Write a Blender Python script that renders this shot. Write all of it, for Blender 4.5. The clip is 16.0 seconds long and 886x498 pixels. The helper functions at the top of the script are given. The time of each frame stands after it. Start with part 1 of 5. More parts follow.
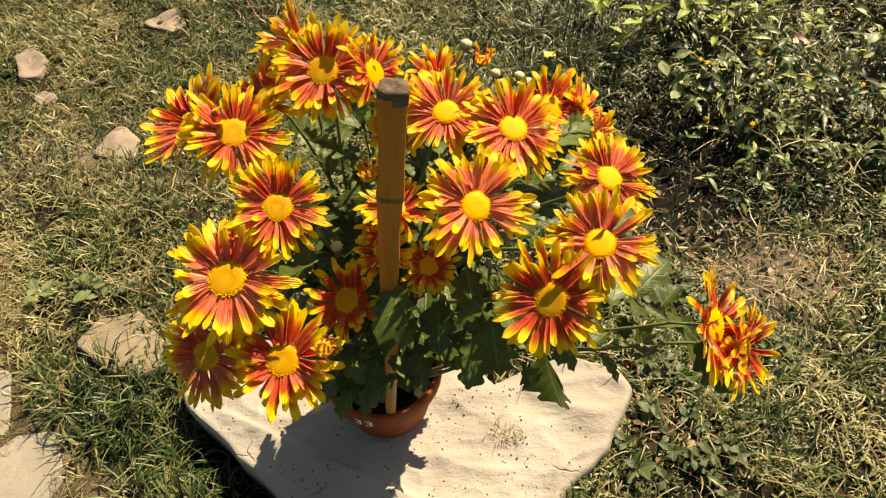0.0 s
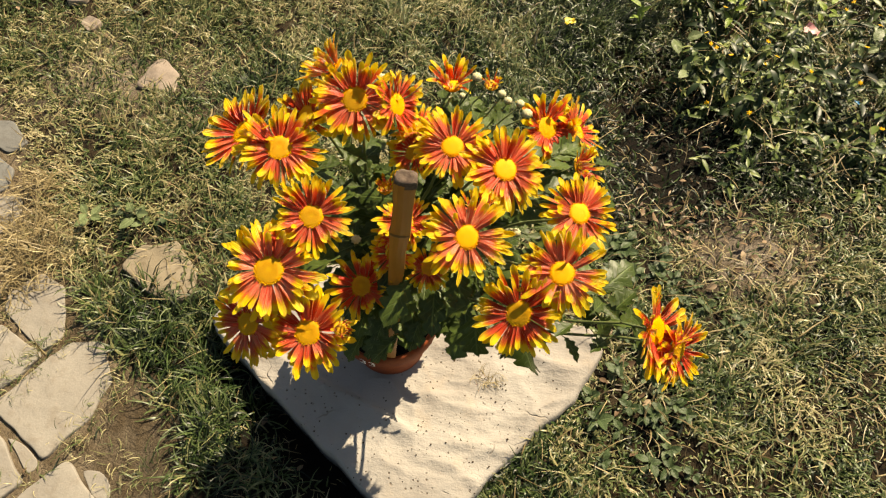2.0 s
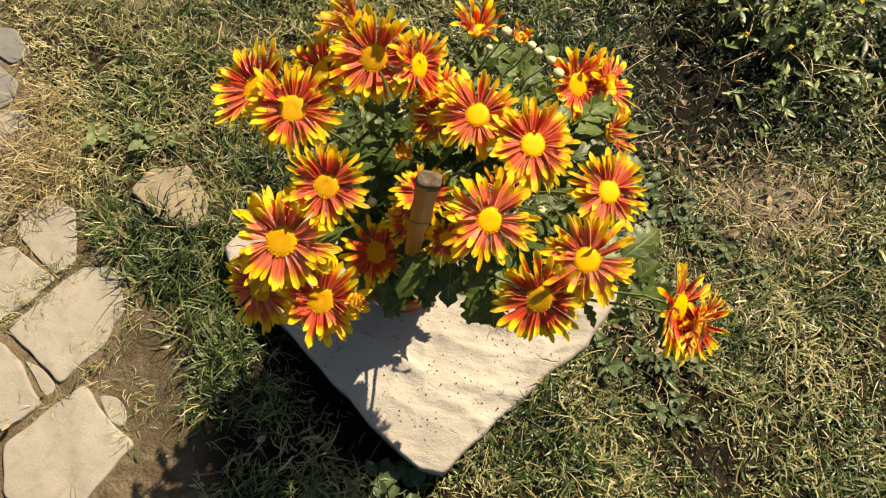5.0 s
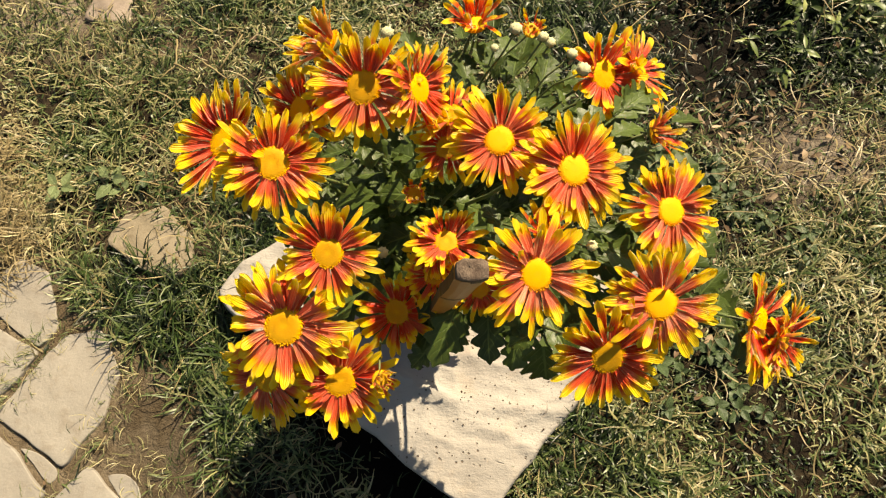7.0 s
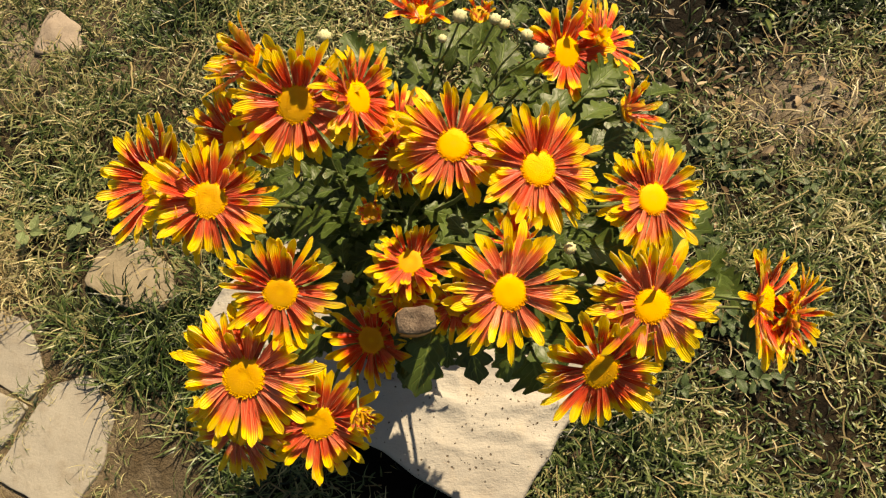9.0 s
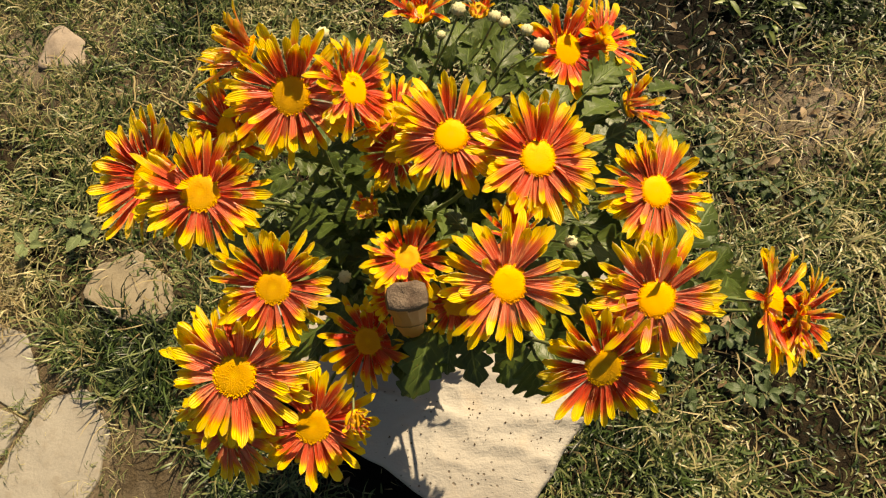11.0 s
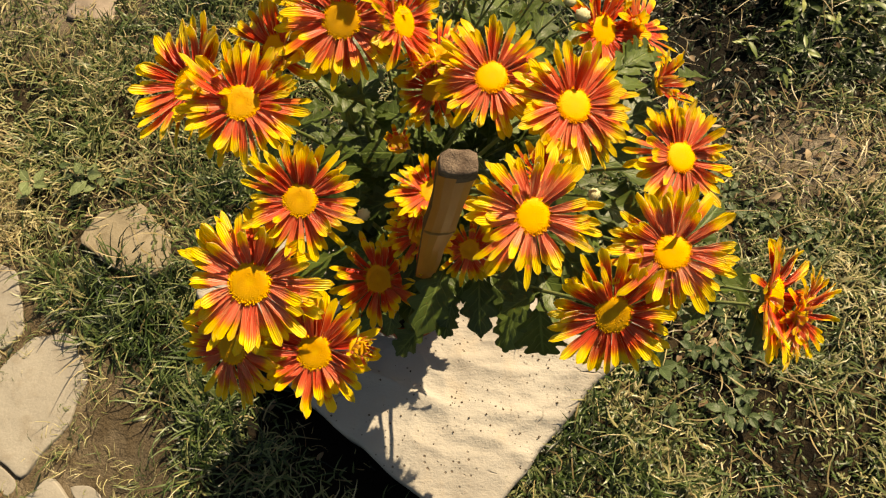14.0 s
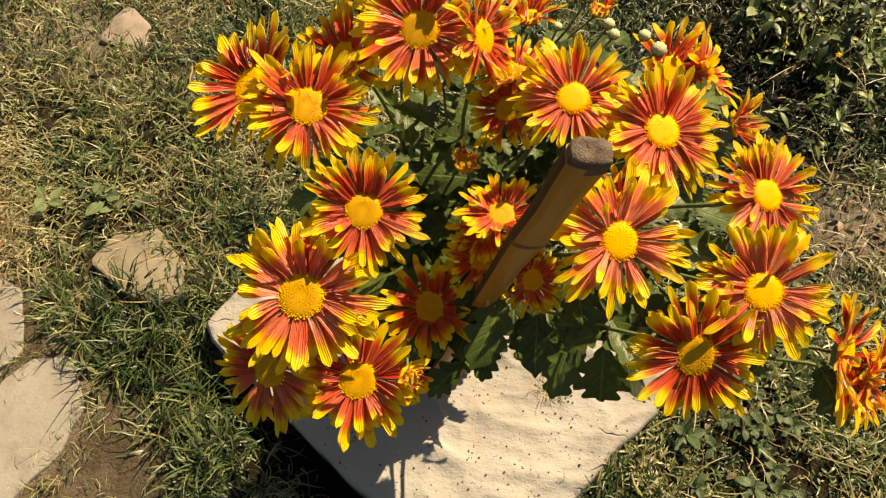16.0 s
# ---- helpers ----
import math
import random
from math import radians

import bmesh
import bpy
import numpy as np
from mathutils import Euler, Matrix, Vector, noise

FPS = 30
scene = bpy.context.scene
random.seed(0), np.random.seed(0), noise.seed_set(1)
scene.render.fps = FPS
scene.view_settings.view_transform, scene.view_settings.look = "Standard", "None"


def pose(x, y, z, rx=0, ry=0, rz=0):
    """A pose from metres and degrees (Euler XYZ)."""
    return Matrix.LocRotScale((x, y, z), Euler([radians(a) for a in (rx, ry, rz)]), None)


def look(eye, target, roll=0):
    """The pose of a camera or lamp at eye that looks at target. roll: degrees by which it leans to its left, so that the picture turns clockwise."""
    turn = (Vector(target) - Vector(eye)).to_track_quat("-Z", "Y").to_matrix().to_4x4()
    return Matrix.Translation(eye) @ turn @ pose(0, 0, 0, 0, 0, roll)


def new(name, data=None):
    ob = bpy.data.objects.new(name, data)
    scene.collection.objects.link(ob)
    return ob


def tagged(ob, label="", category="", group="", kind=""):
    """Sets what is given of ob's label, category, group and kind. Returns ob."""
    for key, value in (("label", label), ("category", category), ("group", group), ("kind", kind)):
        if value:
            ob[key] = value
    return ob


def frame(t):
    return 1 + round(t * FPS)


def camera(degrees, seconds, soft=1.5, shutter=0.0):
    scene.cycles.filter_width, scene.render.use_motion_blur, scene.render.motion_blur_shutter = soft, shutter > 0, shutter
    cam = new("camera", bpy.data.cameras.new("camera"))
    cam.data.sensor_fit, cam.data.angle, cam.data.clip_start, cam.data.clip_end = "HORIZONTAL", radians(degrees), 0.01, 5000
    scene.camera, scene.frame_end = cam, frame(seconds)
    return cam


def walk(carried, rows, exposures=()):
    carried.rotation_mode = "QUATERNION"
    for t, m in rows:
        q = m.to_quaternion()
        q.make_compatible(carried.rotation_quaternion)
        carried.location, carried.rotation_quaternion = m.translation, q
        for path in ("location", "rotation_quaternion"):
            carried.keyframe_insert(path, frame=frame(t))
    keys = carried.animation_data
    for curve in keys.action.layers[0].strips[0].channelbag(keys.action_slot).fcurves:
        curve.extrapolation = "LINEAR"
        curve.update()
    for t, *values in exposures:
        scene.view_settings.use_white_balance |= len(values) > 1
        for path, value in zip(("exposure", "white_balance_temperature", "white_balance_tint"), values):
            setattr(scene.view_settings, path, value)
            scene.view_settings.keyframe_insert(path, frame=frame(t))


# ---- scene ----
cam = camera(63.4, 16.0, 1.25)
PATH = [
    (0, (0.066, 0.041, 1.162), (-0.076, 1.286, -0.397), -3.0),
    (0.5, (0.071, 0.039, 1.201), (-0.065, 1.272, -0.368), -1.7),
    (1, (0.074, 0.047, 1.247), (-0.061, 1.183, -0.393), -1.8),
    (1.5, (0.076, 0.052, 1.301), (-0.059, 1.13, -0.379), -0.4),
    (2, (0.085, 0.036, 1.353), (-0.072, 1.067, -0.353), 0.2),
    (2.5, (0.099, 0.023, 1.384), (-0.073, 1.024, -0.339), 0.3),
    (3, (0.119, 0.007, 1.397), (-0.085, 0.986, -0.335), 0.4),
    (3.5, (0.136, 0.0, 1.398), (-0.082, 0.953, -0.347), 1.2),
    (3.7, (0.133, 0.011, 1.396), (-0.064, 0.94, -0.364), 1.5),
    (5.8, (0.025, 0.187, 1.331), (-0.099, 0.914, -0.529), -0.7),
    (6, (0.022, 0.199, 1.321), (-0.098, 0.923, -0.539), -1.4),
    (6.5, (0.011, 0.228, 1.287), (-0.1, 0.92, -0.587), -3.0),
    (7, (0.011, 0.25, 1.269), (-0.112, 0.935, -0.606), -7.2),
    (7.5, (0.023, 0.267, 1.253), (-0.082, 0.936, -0.629), -9.3),
    (8, (0.035, 0.283, 1.239), (-0.052, 0.942, -0.648), -10.0),
    (8.5, (0.039, 0.297, 1.222), (-0.064, 0.932, -0.672), -12.7),
    (8.7, (0.041, 0.3, 1.222), (-0.097, 0.931, -0.671), -16.1),
    (10.8, (0.047, 0.288, 1.199), (-0.11, 0.98, -0.67), -17.0),
    (11, (0.046, 0.282, 1.198), (-0.109, 0.983, -0.668), -16.4),
    (11.5, (0.046, 0.275, 1.199), (-0.097, 1.001, -0.659), -14.6),
    (12, (0.045, 0.267, 1.199), (-0.089, 1.01, -0.653), -13.3),
    (12.5, (0.044, 0.255, 1.198), (-0.086, 1.011, -0.649), -12.2),
    (13, (0.041, 0.239, 1.198), (-0.07, 1.01, -0.644), -9.3),
    (13.5, (0.033, 0.221, 1.194), (-0.078, 1.003, -0.644), -7.1),
    (14, (0.016, 0.207, 1.184), (-0.093, 0.994, -0.651), -4.8),
    (14.5, (0.003, 0.203, 1.176), (-0.101, 1.024, -0.645), -3.0),
    (15, (-0.012, 0.195, 1.17), (-0.111, 1.046, -0.637), -1.1),
    (15.5, (-0.025, 0.191, 1.157), (-0.144, 1.086, -0.628), -0.5),
    (16, (-0.039, 0.19, 1.138), (-0.14, 1.138, -0.62), 0.8),
]
walk(cam, [(t, look(eye, target, roll)) for t, eye, target, roll in PATH], [(0.0, 1.08, 9700, 8), (1.0, 1.00, 9000, 8), (1.5, 0.96, 8800, 8), (3.5, 1.00, 8600, 8), (6.0, 1.02, 8700, 8), (7.0, 1.02, 8700, 8), (7.6, 0.87, 9000, 8), (11.0, 0.79, 10000, 8), (13.0, 0.84, 10100, 8), (16.0, 0.86, 10000, 8)])

# ---- light ----
SUN_AZIMUTH, SUN_HEIGHT = radians(33), radians(47)
SUN_WAY = Vector((math.sin(SUN_AZIMUTH) * math.cos(SUN_HEIGHT), math.cos(SUN_AZIMUTH) * math.cos(SUN_HEIGHT), math.sin(SUN_HEIGHT)))
world = bpy.data.worlds.new("sky")
scene.world = world
world.use_nodes = True
sky = world.node_tree.nodes.new("ShaderNodeTexSky")
sky.sky_type, sky.sun_disc = "NISHITA", False
sky.sun_elevation, sky.sun_rotation = SUN_HEIGHT, SUN_AZIMUTH
world.node_tree.links.new(sky.outputs[0], world.node_tree.nodes["Background"].inputs[0])
world.node_tree.nodes["Background"].inputs[1].default_value = 0.053
sun = new("sun", bpy.data.lights.new("sun", "SUN"))
sun.data.energy, sun.data.angle, sun.data.color = 5.0, radians(0.5), (1.0, 0.93, 0.82)
sun.matrix_basis = look(SUN_WAY * 20, (0, 0, 0))


# ---- materials ----
class Mat:
    """A node material with a few shortcuts."""

    def __init__(self, name, rough=0.7, spec=0.4):
        self.mat = bpy.data.materials.new(name)
        self.mat.use_nodes = True
        self.nodes, self.links = self.mat.node_tree.nodes, self.mat.node_tree.links
        self.bsdf, self.out = self.nodes["Principled BSDF"], self.nodes["Material Output"]
        self.bsdf.inputs["Roughness"].default_value = rough
        self.bsdf.inputs["Specular IOR Level"].default_value = spec

    def put(self, socket, value):
        if isinstance(value, bpy.types.NodeSocket):
            self.links.new(value, socket)
        elif isinstance(value, tuple) and len(value) == 3 and socket.type == "RGBA":
            socket.default_value = (*value, 1)
        else:
            socket.default_value = value

    def node(self, kind, **values):
        n = self.nodes.new(kind)
        for key, value in values.items():
            self.put(n.inputs[key.replace("_", " ")], value)
        return n

    def math(self, op, a, b=0.0, clamp=False):
        n = self.nodes.new("ShaderNodeMath")
        n.operation, n.use_clamp = op, clamp
        self.put(n.inputs[0], a)
        self.put(n.inputs[1], b)
        return n.outputs[0]

    def step(self, x, lo, hi, a=0.0, b=1.0):
        n = self.nodes.new("ShaderNodeMapRange")
        n.interpolation_type = "SMOOTHSTEP"
        for k, v in zip(("Value", "From Min", "From Max", "To Min", "To Max"), (x, lo, hi, a, b)):
            self.put(n.inputs[k], v)
        return n.outputs[0]

    def mix(self, fac, a, b, blend="MIX"):
        n = self.nodes.new("ShaderNodeMix")
        n.data_type, n.blend_type = "RGBA", blend
        self.put(n.inputs[0], fac)
        self.put(n.inputs[6], a)
        self.put(n.inputs[7], b)
        return n.outputs[2]

    def ramp(self, fac, *stops):
        n = self.nodes.new("ShaderNodeValToRGB")
        while len(n.color_ramp.elements) < len(stops):
            n.color_ramp.elements.new(0.5)
        for e, (p, c) in zip(n.color_ramp.elements, stops):
            e.position, e.color = p, (*c, 1)
        self.put(n.inputs[0], fac)
        return n.outputs[0]

    def where(self, kind="Object"):
        return self.nodes.new("ShaderNodeTexCoord").outputs[kind]

    def place(self):
        return self.nodes.new("ShaderNodeNewGeometry").outputs["Position"]

    def chance(self):
        return self.nodes.new("ShaderNodeObjectInfo").outputs["Random"]

    def island(self):
        return self.nodes.new("ShaderNodeNewGeometry").outputs["Random Per Island"]

    def noise(self, vector, scale, detail=4.0, rough=0.55, colour=False):
        n = self.node("ShaderNodeTexNoise", Vector=vector, Scale=scale, Detail=detail, Roughness=rough)
        return n.outputs["Color" if colour else "Fac"]

    def bump(self, height, strength=0.4, distance=0.002):
        n = self.node("ShaderNodeBump", Height=height, Strength=strength, Distance=distance)
        self.links.new(n.outputs[0], self.bsdf.inputs["Normal"])

    def colour(self, c):
        self.put(self.bsdf.inputs["Base Color"], c)

    def thin(self, c, share):
        """Lets a share of the light through, as a leaf or a petal does."""
        t = self.node("ShaderNodeBsdfTranslucent", Color=c)
        m = self.nodes.new("ShaderNodeMixShader")
        m.inputs[0].default_value = share
        self.links.new(self.bsdf.outputs[0], m.inputs[1])
        self.links.new(t.outputs[0], m.inputs[2])
        self.links.new(m.outputs[0], self.out.inputs["Surface"])


def petal_material(name, under):
    """Red ray petal with fine lengthwise veins and a golden tip; the object's colour tells how faded its flower is,
    less the shade painted on far petals.
    """
    m = Mat(name, 0.40, 0.50)
    uv = m.node("ShaderNodeSeparateXYZ", Vector=m.where("UV"))
    u, v = uv.outputs[0], uv.outputs[1]
    info = m.nodes.new("ShaderNodeObjectInfo")
    r = info.outputs["Random"]
    faded = m.node("ShaderNodeSeparateColor", Color=info.outputs["Color"]).outputs[0]
    side = m.math("ABSOLUTE", m.math("SUBTRACT", m.math("MULTIPLY", u, 2.0), 1.0))
    stretch = m.node("ShaderNodeCombineXYZ", X=m.math("MULTIPLY", u, 9.0), Y=m.math("MULTIPLY", v, 1.1), Z=m.math("MULTIPLY", r, 37.0))
    streak = m.noise(stretch.outputs[0], 1.0, 3.0)
    blotch = m.noise(m.place(), 90.0, 2.0)
    lines = m.math("SINE", m.math("ADD", m.math("MULTIPLY", u, 30.0), m.math("MULTIPLY", streak, 5.0)))
    pale = m.math("ADD", m.math("MULTIPLY", streak, 0.8), m.math("MULTIPLY", lines, 0.08))
    pale = m.math("ADD", pale, m.math("MULTIPLY", m.math("SUBTRACT", r, 0.5), 0.16))
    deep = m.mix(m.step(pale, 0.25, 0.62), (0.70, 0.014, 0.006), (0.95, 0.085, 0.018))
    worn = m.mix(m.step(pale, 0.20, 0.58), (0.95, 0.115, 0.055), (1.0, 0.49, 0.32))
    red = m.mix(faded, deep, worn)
    red = m.mix(m.step(v, 0.30, 0.80, 0.0, 0.25), red, (0.97, 0.30, 0.03))
    red = m.mix(m.step(v, 0.0, 0.25, 0.30, 0.0), red, (0.62, 0.016, 0.008))
    edge = m.math("POWER", side, 4.0)
    red = m.mix(m.math("MULTIPLY", m.step(side, 0.82, 1.0), m.step(faded, 0.0, 1.0, 0.15, 0.55)), red, (0.96, 0.50, 0.24))
    gold = m.mix(blotch, (1.0, 0.68, 0.012), (1.0, 0.82, 0.045))
    along = m.math("ADD", v, m.math("MULTIPLY", edge, 0.10))
    along = m.math("ADD", along, m.math("MULTIPLY", m.math("SUBTRACT", streak, 0.5), 0.26))
    along = m.math("ADD", along, m.math("MULTIPLY", m.math("SUBTRACT", r, 0.5), 0.16))
    c = m.mix(m.step(along, 0.54, 0.75), red, (0.98, 0.36, 0.010))
    c = m.mix(m.step(along, 0.65, 0.80), c, gold)
    if under:
        c = m.mix(m.step(streak, 0.45, 0.7, 0.35, 0.85), (0.80, 0.20, 0.03), (0.92, 0.56, 0.06))
    m.bsdf.inputs["Sheen Weight"].default_value = 0.5
    m.bsdf.inputs["Sheen Roughness"].default_value = 0.4
    m.bsdf.inputs["Sheen Tint"].default_value = (1.0, 0.62, 0.32, 1)
    m.colour(c)
    glow = m.node("ShaderNodeGamma", Color=c, Gamma=0.85).outputs[0]
    m.thin((1.0, 0.93, 0.72) if under else glow, 0.70 if under else 0.40)
    m.bump(m.math("ADD", streak, m.math("MULTIPLY", lines, 0.4)), 0.7, 0.0012)
    return m.mat


def leaf_material(name, dark, light, share=0.25):
    m = Mat(name, 0.42, 0.36)
    uv = m.node("ShaderNodeSeparateXYZ", Vector=m.where("UV"))
    u, v = uv.outputs[0], uv.outputs[1]
    side = m.math("ABSOLUTE", m.math("SUBTRACT", m.math("MULTIPLY", u, 2.0), 1.0))
    rib = m.step(side, 0.02, 0.10, 1.0, 0.0)
    veins = m.math("SINE", m.math("MULTIPLY", m.math("SUBTRACT", v, m.math("MULTIPLY", side, 0.22)), 44.0))
    vein = m.math("MULTIPLY", m.step(veins, 0.80, 1.0), m.step(side, 0.05, 0.8, 0.7, 0.2))
    own = m.math("FRACT", m.math("ADD", m.chance(), m.island()))
    spread = m.node("ShaderNodeCombineXYZ", X=u, Y=v, Z=m.math("MULTIPLY", own, 20.0)).outputs[0]
    n = m.noise(spread, 3.0, 5.0)
    c = m.mix(n, dark, light)
    c = m.mix(m.step(own, 0.35, 1.0, 0.0, 0.8), c, light)
    c = m.mix(m.math("MULTIPLY", m.math("MAXIMUM", rib, vein), 0.45), c, tuple(min(1.0, x * 1.7 + 0.03) for x in light))
    spot = m.step(m.noise(spread, 9.0, 3.0), 0.68, 0.76)
    c = m.mix(m.math("MULTIPLY", spot, 0.5), c, (0.22, 0.17, 0.06))
    m.colour(c)
    m.thin(c, share)
    m.bump(m.math("SUBTRACT", n, m.math("MULTIPLY", m.math("MAXIMUM", rib, vein), 0.5)), 0.55, 0.003)
    return m.mat


def island_leaf_material(name, *stops, share=0.25, rough=0.42, patchy=0.55, shift=0.0, spec=0.28):
    m = Mat(name, rough, spec)
    patch = m.noise(m.place(), 2.3, 3.0)
    fine = m.noise(m.place(), 60.0, 2.0)
    f = m.math("ADD", m.math("MULTIPLY", m.island(), 1.0 - patchy * 0.6), m.math("MULTIPLY", m.math("SUBTRACT", patch, 0.42 - shift), patchy * 2.4), True)
    f = m.math("ADD", f, m.math("MULTIPLY", m.math("SUBTRACT", fine, 0.5), 0.25), True)
    c = m.ramp(f, *stops)
    m.colour(c)
    m.thin(c, share)
    return m.mat


def grass_material():
    m = Mat("grass_blades", 0.42, 0.40)
    dry = m.nodes.new("ShaderNodeAttribute")
    dry.attribute_name = "dry"
    fine = m.noise(m.place(), 60.0, 2.0)
    f = m.math("ADD", m.math("MULTIPLY", m.island(), 0.75), m.math("MULTIPLY", m.math("SUBTRACT", dry.outputs["Fac"], 0.38), 1.1))
    f = m.math("ADD", f, m.math("MULTIPLY", m.math("SUBTRACT", fine, 0.5), 0.25), True)
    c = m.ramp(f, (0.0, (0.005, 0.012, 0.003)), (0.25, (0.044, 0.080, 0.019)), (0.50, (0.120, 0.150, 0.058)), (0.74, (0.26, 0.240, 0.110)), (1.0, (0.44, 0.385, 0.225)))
    m.colour(c)
    m.thin(c, 0.12)
    return m.mat


def stone_material(name, a, b, stain, scale=1.0, stained=0.6, rough=0.8):
    m = Mat(name, rough, 0.35)
    w = m.place()
    big, mid, fine = m.noise(w, 7.0 * scale, 4.0), m.noise(w, 38.0 * scale, 5.0), m.noise(w, 210.0 * scale, 4.0, 0.65)
    c = m.mix(m.step(big, 0.3, 0.7), a, b)
    c = m.mix(m.math("MULTIPLY", m.step(mid, 0.50, 0.72), stained), c, stain)
    c = m.mix(m.math("MULTIPLY", m.chance(), 0.35), c, b)
    c = m.mix(m.step(fine, 0.35, 0.75, 0.0, 0.28), c, tuple(x * 0.55 for x in a))
    m.colour(c)
    m.bump(m.math("ADD", m.math("MULTIPLY", mid, 0.8), m.math("MULTIPLY", fine, 0.35)), 0.6, 0.004)
    return m.mat


def slab_material():
    m = Mat("weathered_concrete", 0.82, 0.3)
    w = m.place()
    big, mid, fine = m.noise(w, 5.0, 5.0), m.noise(w, 22.0, 4.0, 0.5), m.noise(w, 240.0, 4.0, 0.6)
    c = m.mix(m.step(big, 0.32, 0.68), (0.350, 0.328, 0.300), (0.28, 0.254, 0.228))
    c = m.mix(m.step(mid, 0.55, 0.75, 0.0, 0.35), c, (0.36, 0.29, 0.22))
    pits = m.node("ShaderNodeTexVoronoi", Vector=w, Scale=85.0).outputs["Distance"]
    keep = m.step(m.noise(w, 19.0, 3.0), 0.50, 0.62)
    pit = m.math("MULTIPLY", m.step(pits, 0.12, 0.20, 1.0, 0.0), keep)
    c = m.mix(m.math("MULTIPLY", pit, 0.9), c, (0.10, 0.07, 0.05))
    crack = m.node("ShaderNodeTexVoronoi", Vector=m.node("ShaderNodeVectorMath", Vector=m.mix(0.06, w, m.noise(w, 14.0, 3.0, colour=True))).outputs[0], Scale=5.5)
    crack.feature = "DISTANCE_TO_EDGE"
    line = m.math("MULTIPLY", m.step(crack.outputs["Distance"], 0.0, 0.012, 1.0, 0.0), m.step(m.noise(w, 8.0, 2.0), 0.56, 0.64))
    c = m.mix(m.math("MULTIPLY", line, 0.5), c, (0.20, 0.15, 0.11))
    m.colour(c)
    sweep = m.node("ShaderNodeVectorMath", Vector=w)
    sweep.operation = "MULTIPLY"
    sweep.inputs[1].default_value = (14, 44, 1)
    wrinkle = m.noise(sweep.outputs[0], 1.0, 4.0, 0.6)
    height = m.math("ADD", m.math("MULTIPLY", mid, 0.7), m.math("ADD", m.math("MULTIPLY", fine, 0.16), m.math("MULTIPLY", wrinkle, 0.5)))
    m.bump(m.math("SUBTRACT", height, m.math("MULTIPLY", m.math("MAXIMUM", pit, line), 0.35)), 0.8, 0.009)
    return m.mat


def ground_material():
    m = Mat("earth", 0.95, 0.15)
    w = m.place()
    big, mid, fine = m.noise(w, 3.0, 4.0), m.noise(w, 30.0, 5.0), m.noise(w, 190.0, 5.0, 0.7)
    mud = m.nodes.new("ShaderNodeAttribute")
    mud.attribute_name = "mud"
    far = m.nodes.new("ShaderNodeAttribute")
    far.attribute_name = "far"
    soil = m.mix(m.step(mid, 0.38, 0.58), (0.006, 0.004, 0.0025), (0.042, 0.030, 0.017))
    dry = m.mix(m.step(mid, 0.35, 0.7), (0.21, 0.165, 0.115), (0.115, 0.085, 0.053))
    dry = m.mix(m.step(m.noise(w, 11.0, 4.0), 0.48, 0.66, 0.0, 0.75), dry, (0.085, 0.060, 0.035))
    lawn = m.mix(m.step(m.noise(w, 14.0, 5.0), 0.35, 0.65), (0.022, 0.031, 0.010), (0.090, 0.080, 0.031))
    lawn = m.mix(m.step(m.noise(w, 0.8, 3.0), 0.35, 0.7, 0.0, 0.6), lawn, (0.034, 0.046, 0.015))
    # Shade painted into the soil: near black where the mask is high
    shaded = m.nodes.new("ShaderNodeAttribute")
    shaded.attribute_name = "shaded"
    soil = m.mix(shaded.outputs["Fac"], soil, (0.006, 0.0045, 0.003))
    c = m.mix(mud.outputs["Fac"], soil, dry)
    dust = m.nodes.new("ShaderNodeAttribute")
    dust.attribute_name = "dust"
    c = m.mix(m.math("MULTIPLY", dust.outputs["Fac"], m.step(mid, 0.3, 0.6, 0.9, 0.4)), c, (0.27, 0.225, 0.185))
    c = m.mix(far.outputs["Fac"], c, lawn)
    c = m.mix(m.step(fine, 0.35, 0.75, 0.0, 0.35), c, (0.018, 0.012, 0.007))
    m.colour(c)
    m.bump(m.math("ADD", mid, m.math("MULTIPLY", fine, 0.5)), 1.0, 0.011)
    return m.mat


def plain_material(name, a, b, rough=0.7, scale=40.0, spec=0.3, bump=0.4, stretch=(1, 1, 1)):
    m = Mat(name, rough, spec)
    w = m.node("ShaderNodeVectorMath", Vector=m.where())
    w.operation = "MULTIPLY"
    w.inputs[1].default_value = stretch
    n = m.noise(w.outputs[0], scale, 5.0, 0.6)
    g = m.noise(w.outputs[0], scale * 6, 3.0, 0.6)
    m.colour(m.mix(m.step(m.math("ADD", m.math("MULTIPLY", n, 0.75), m.math("MULTIPLY", g, 0.25)), 0.32, 0.68), a, b))
    m.bump(m.math("ADD", n, m.math("MULTIPLY", g, 0.4)), bump, 0.002)
    return m.mat


def disc_material(name, middle, rim):
    m = Mat(name, 0.65, 0.25)
    w = m.where()
    flat = m.node("ShaderNodeVectorMath", Vector=w)
    flat.operation = "MULTIPLY"
    flat.inputs[1].default_value = (1, 1, 0)
    far = m.nodes.new("ShaderNodeVectorMath")
    far.operation = "LENGTH"
    m.links.new(flat.outputs[0], far.inputs[0])
    r = m.math("ADD", far.outputs["Value"], m.math("MULTIPLY", m.math("SUBTRACT", m.noise(w, 9.0, 3.0), 0.5), 0.3))
    c = m.mix(m.step(r, 0.70, 0.98), middle, rim)
    c = m.mix(m.step(r, 0.05, 0.30, 0.45, 0.0), c, (0.62, 0.40, 0.015))
    c = m.mix(m.math("MULTIPLY", m.island(), 0.22), c, (0.95, 0.60, 0.03))
    m.colour(c)
    return m.mat


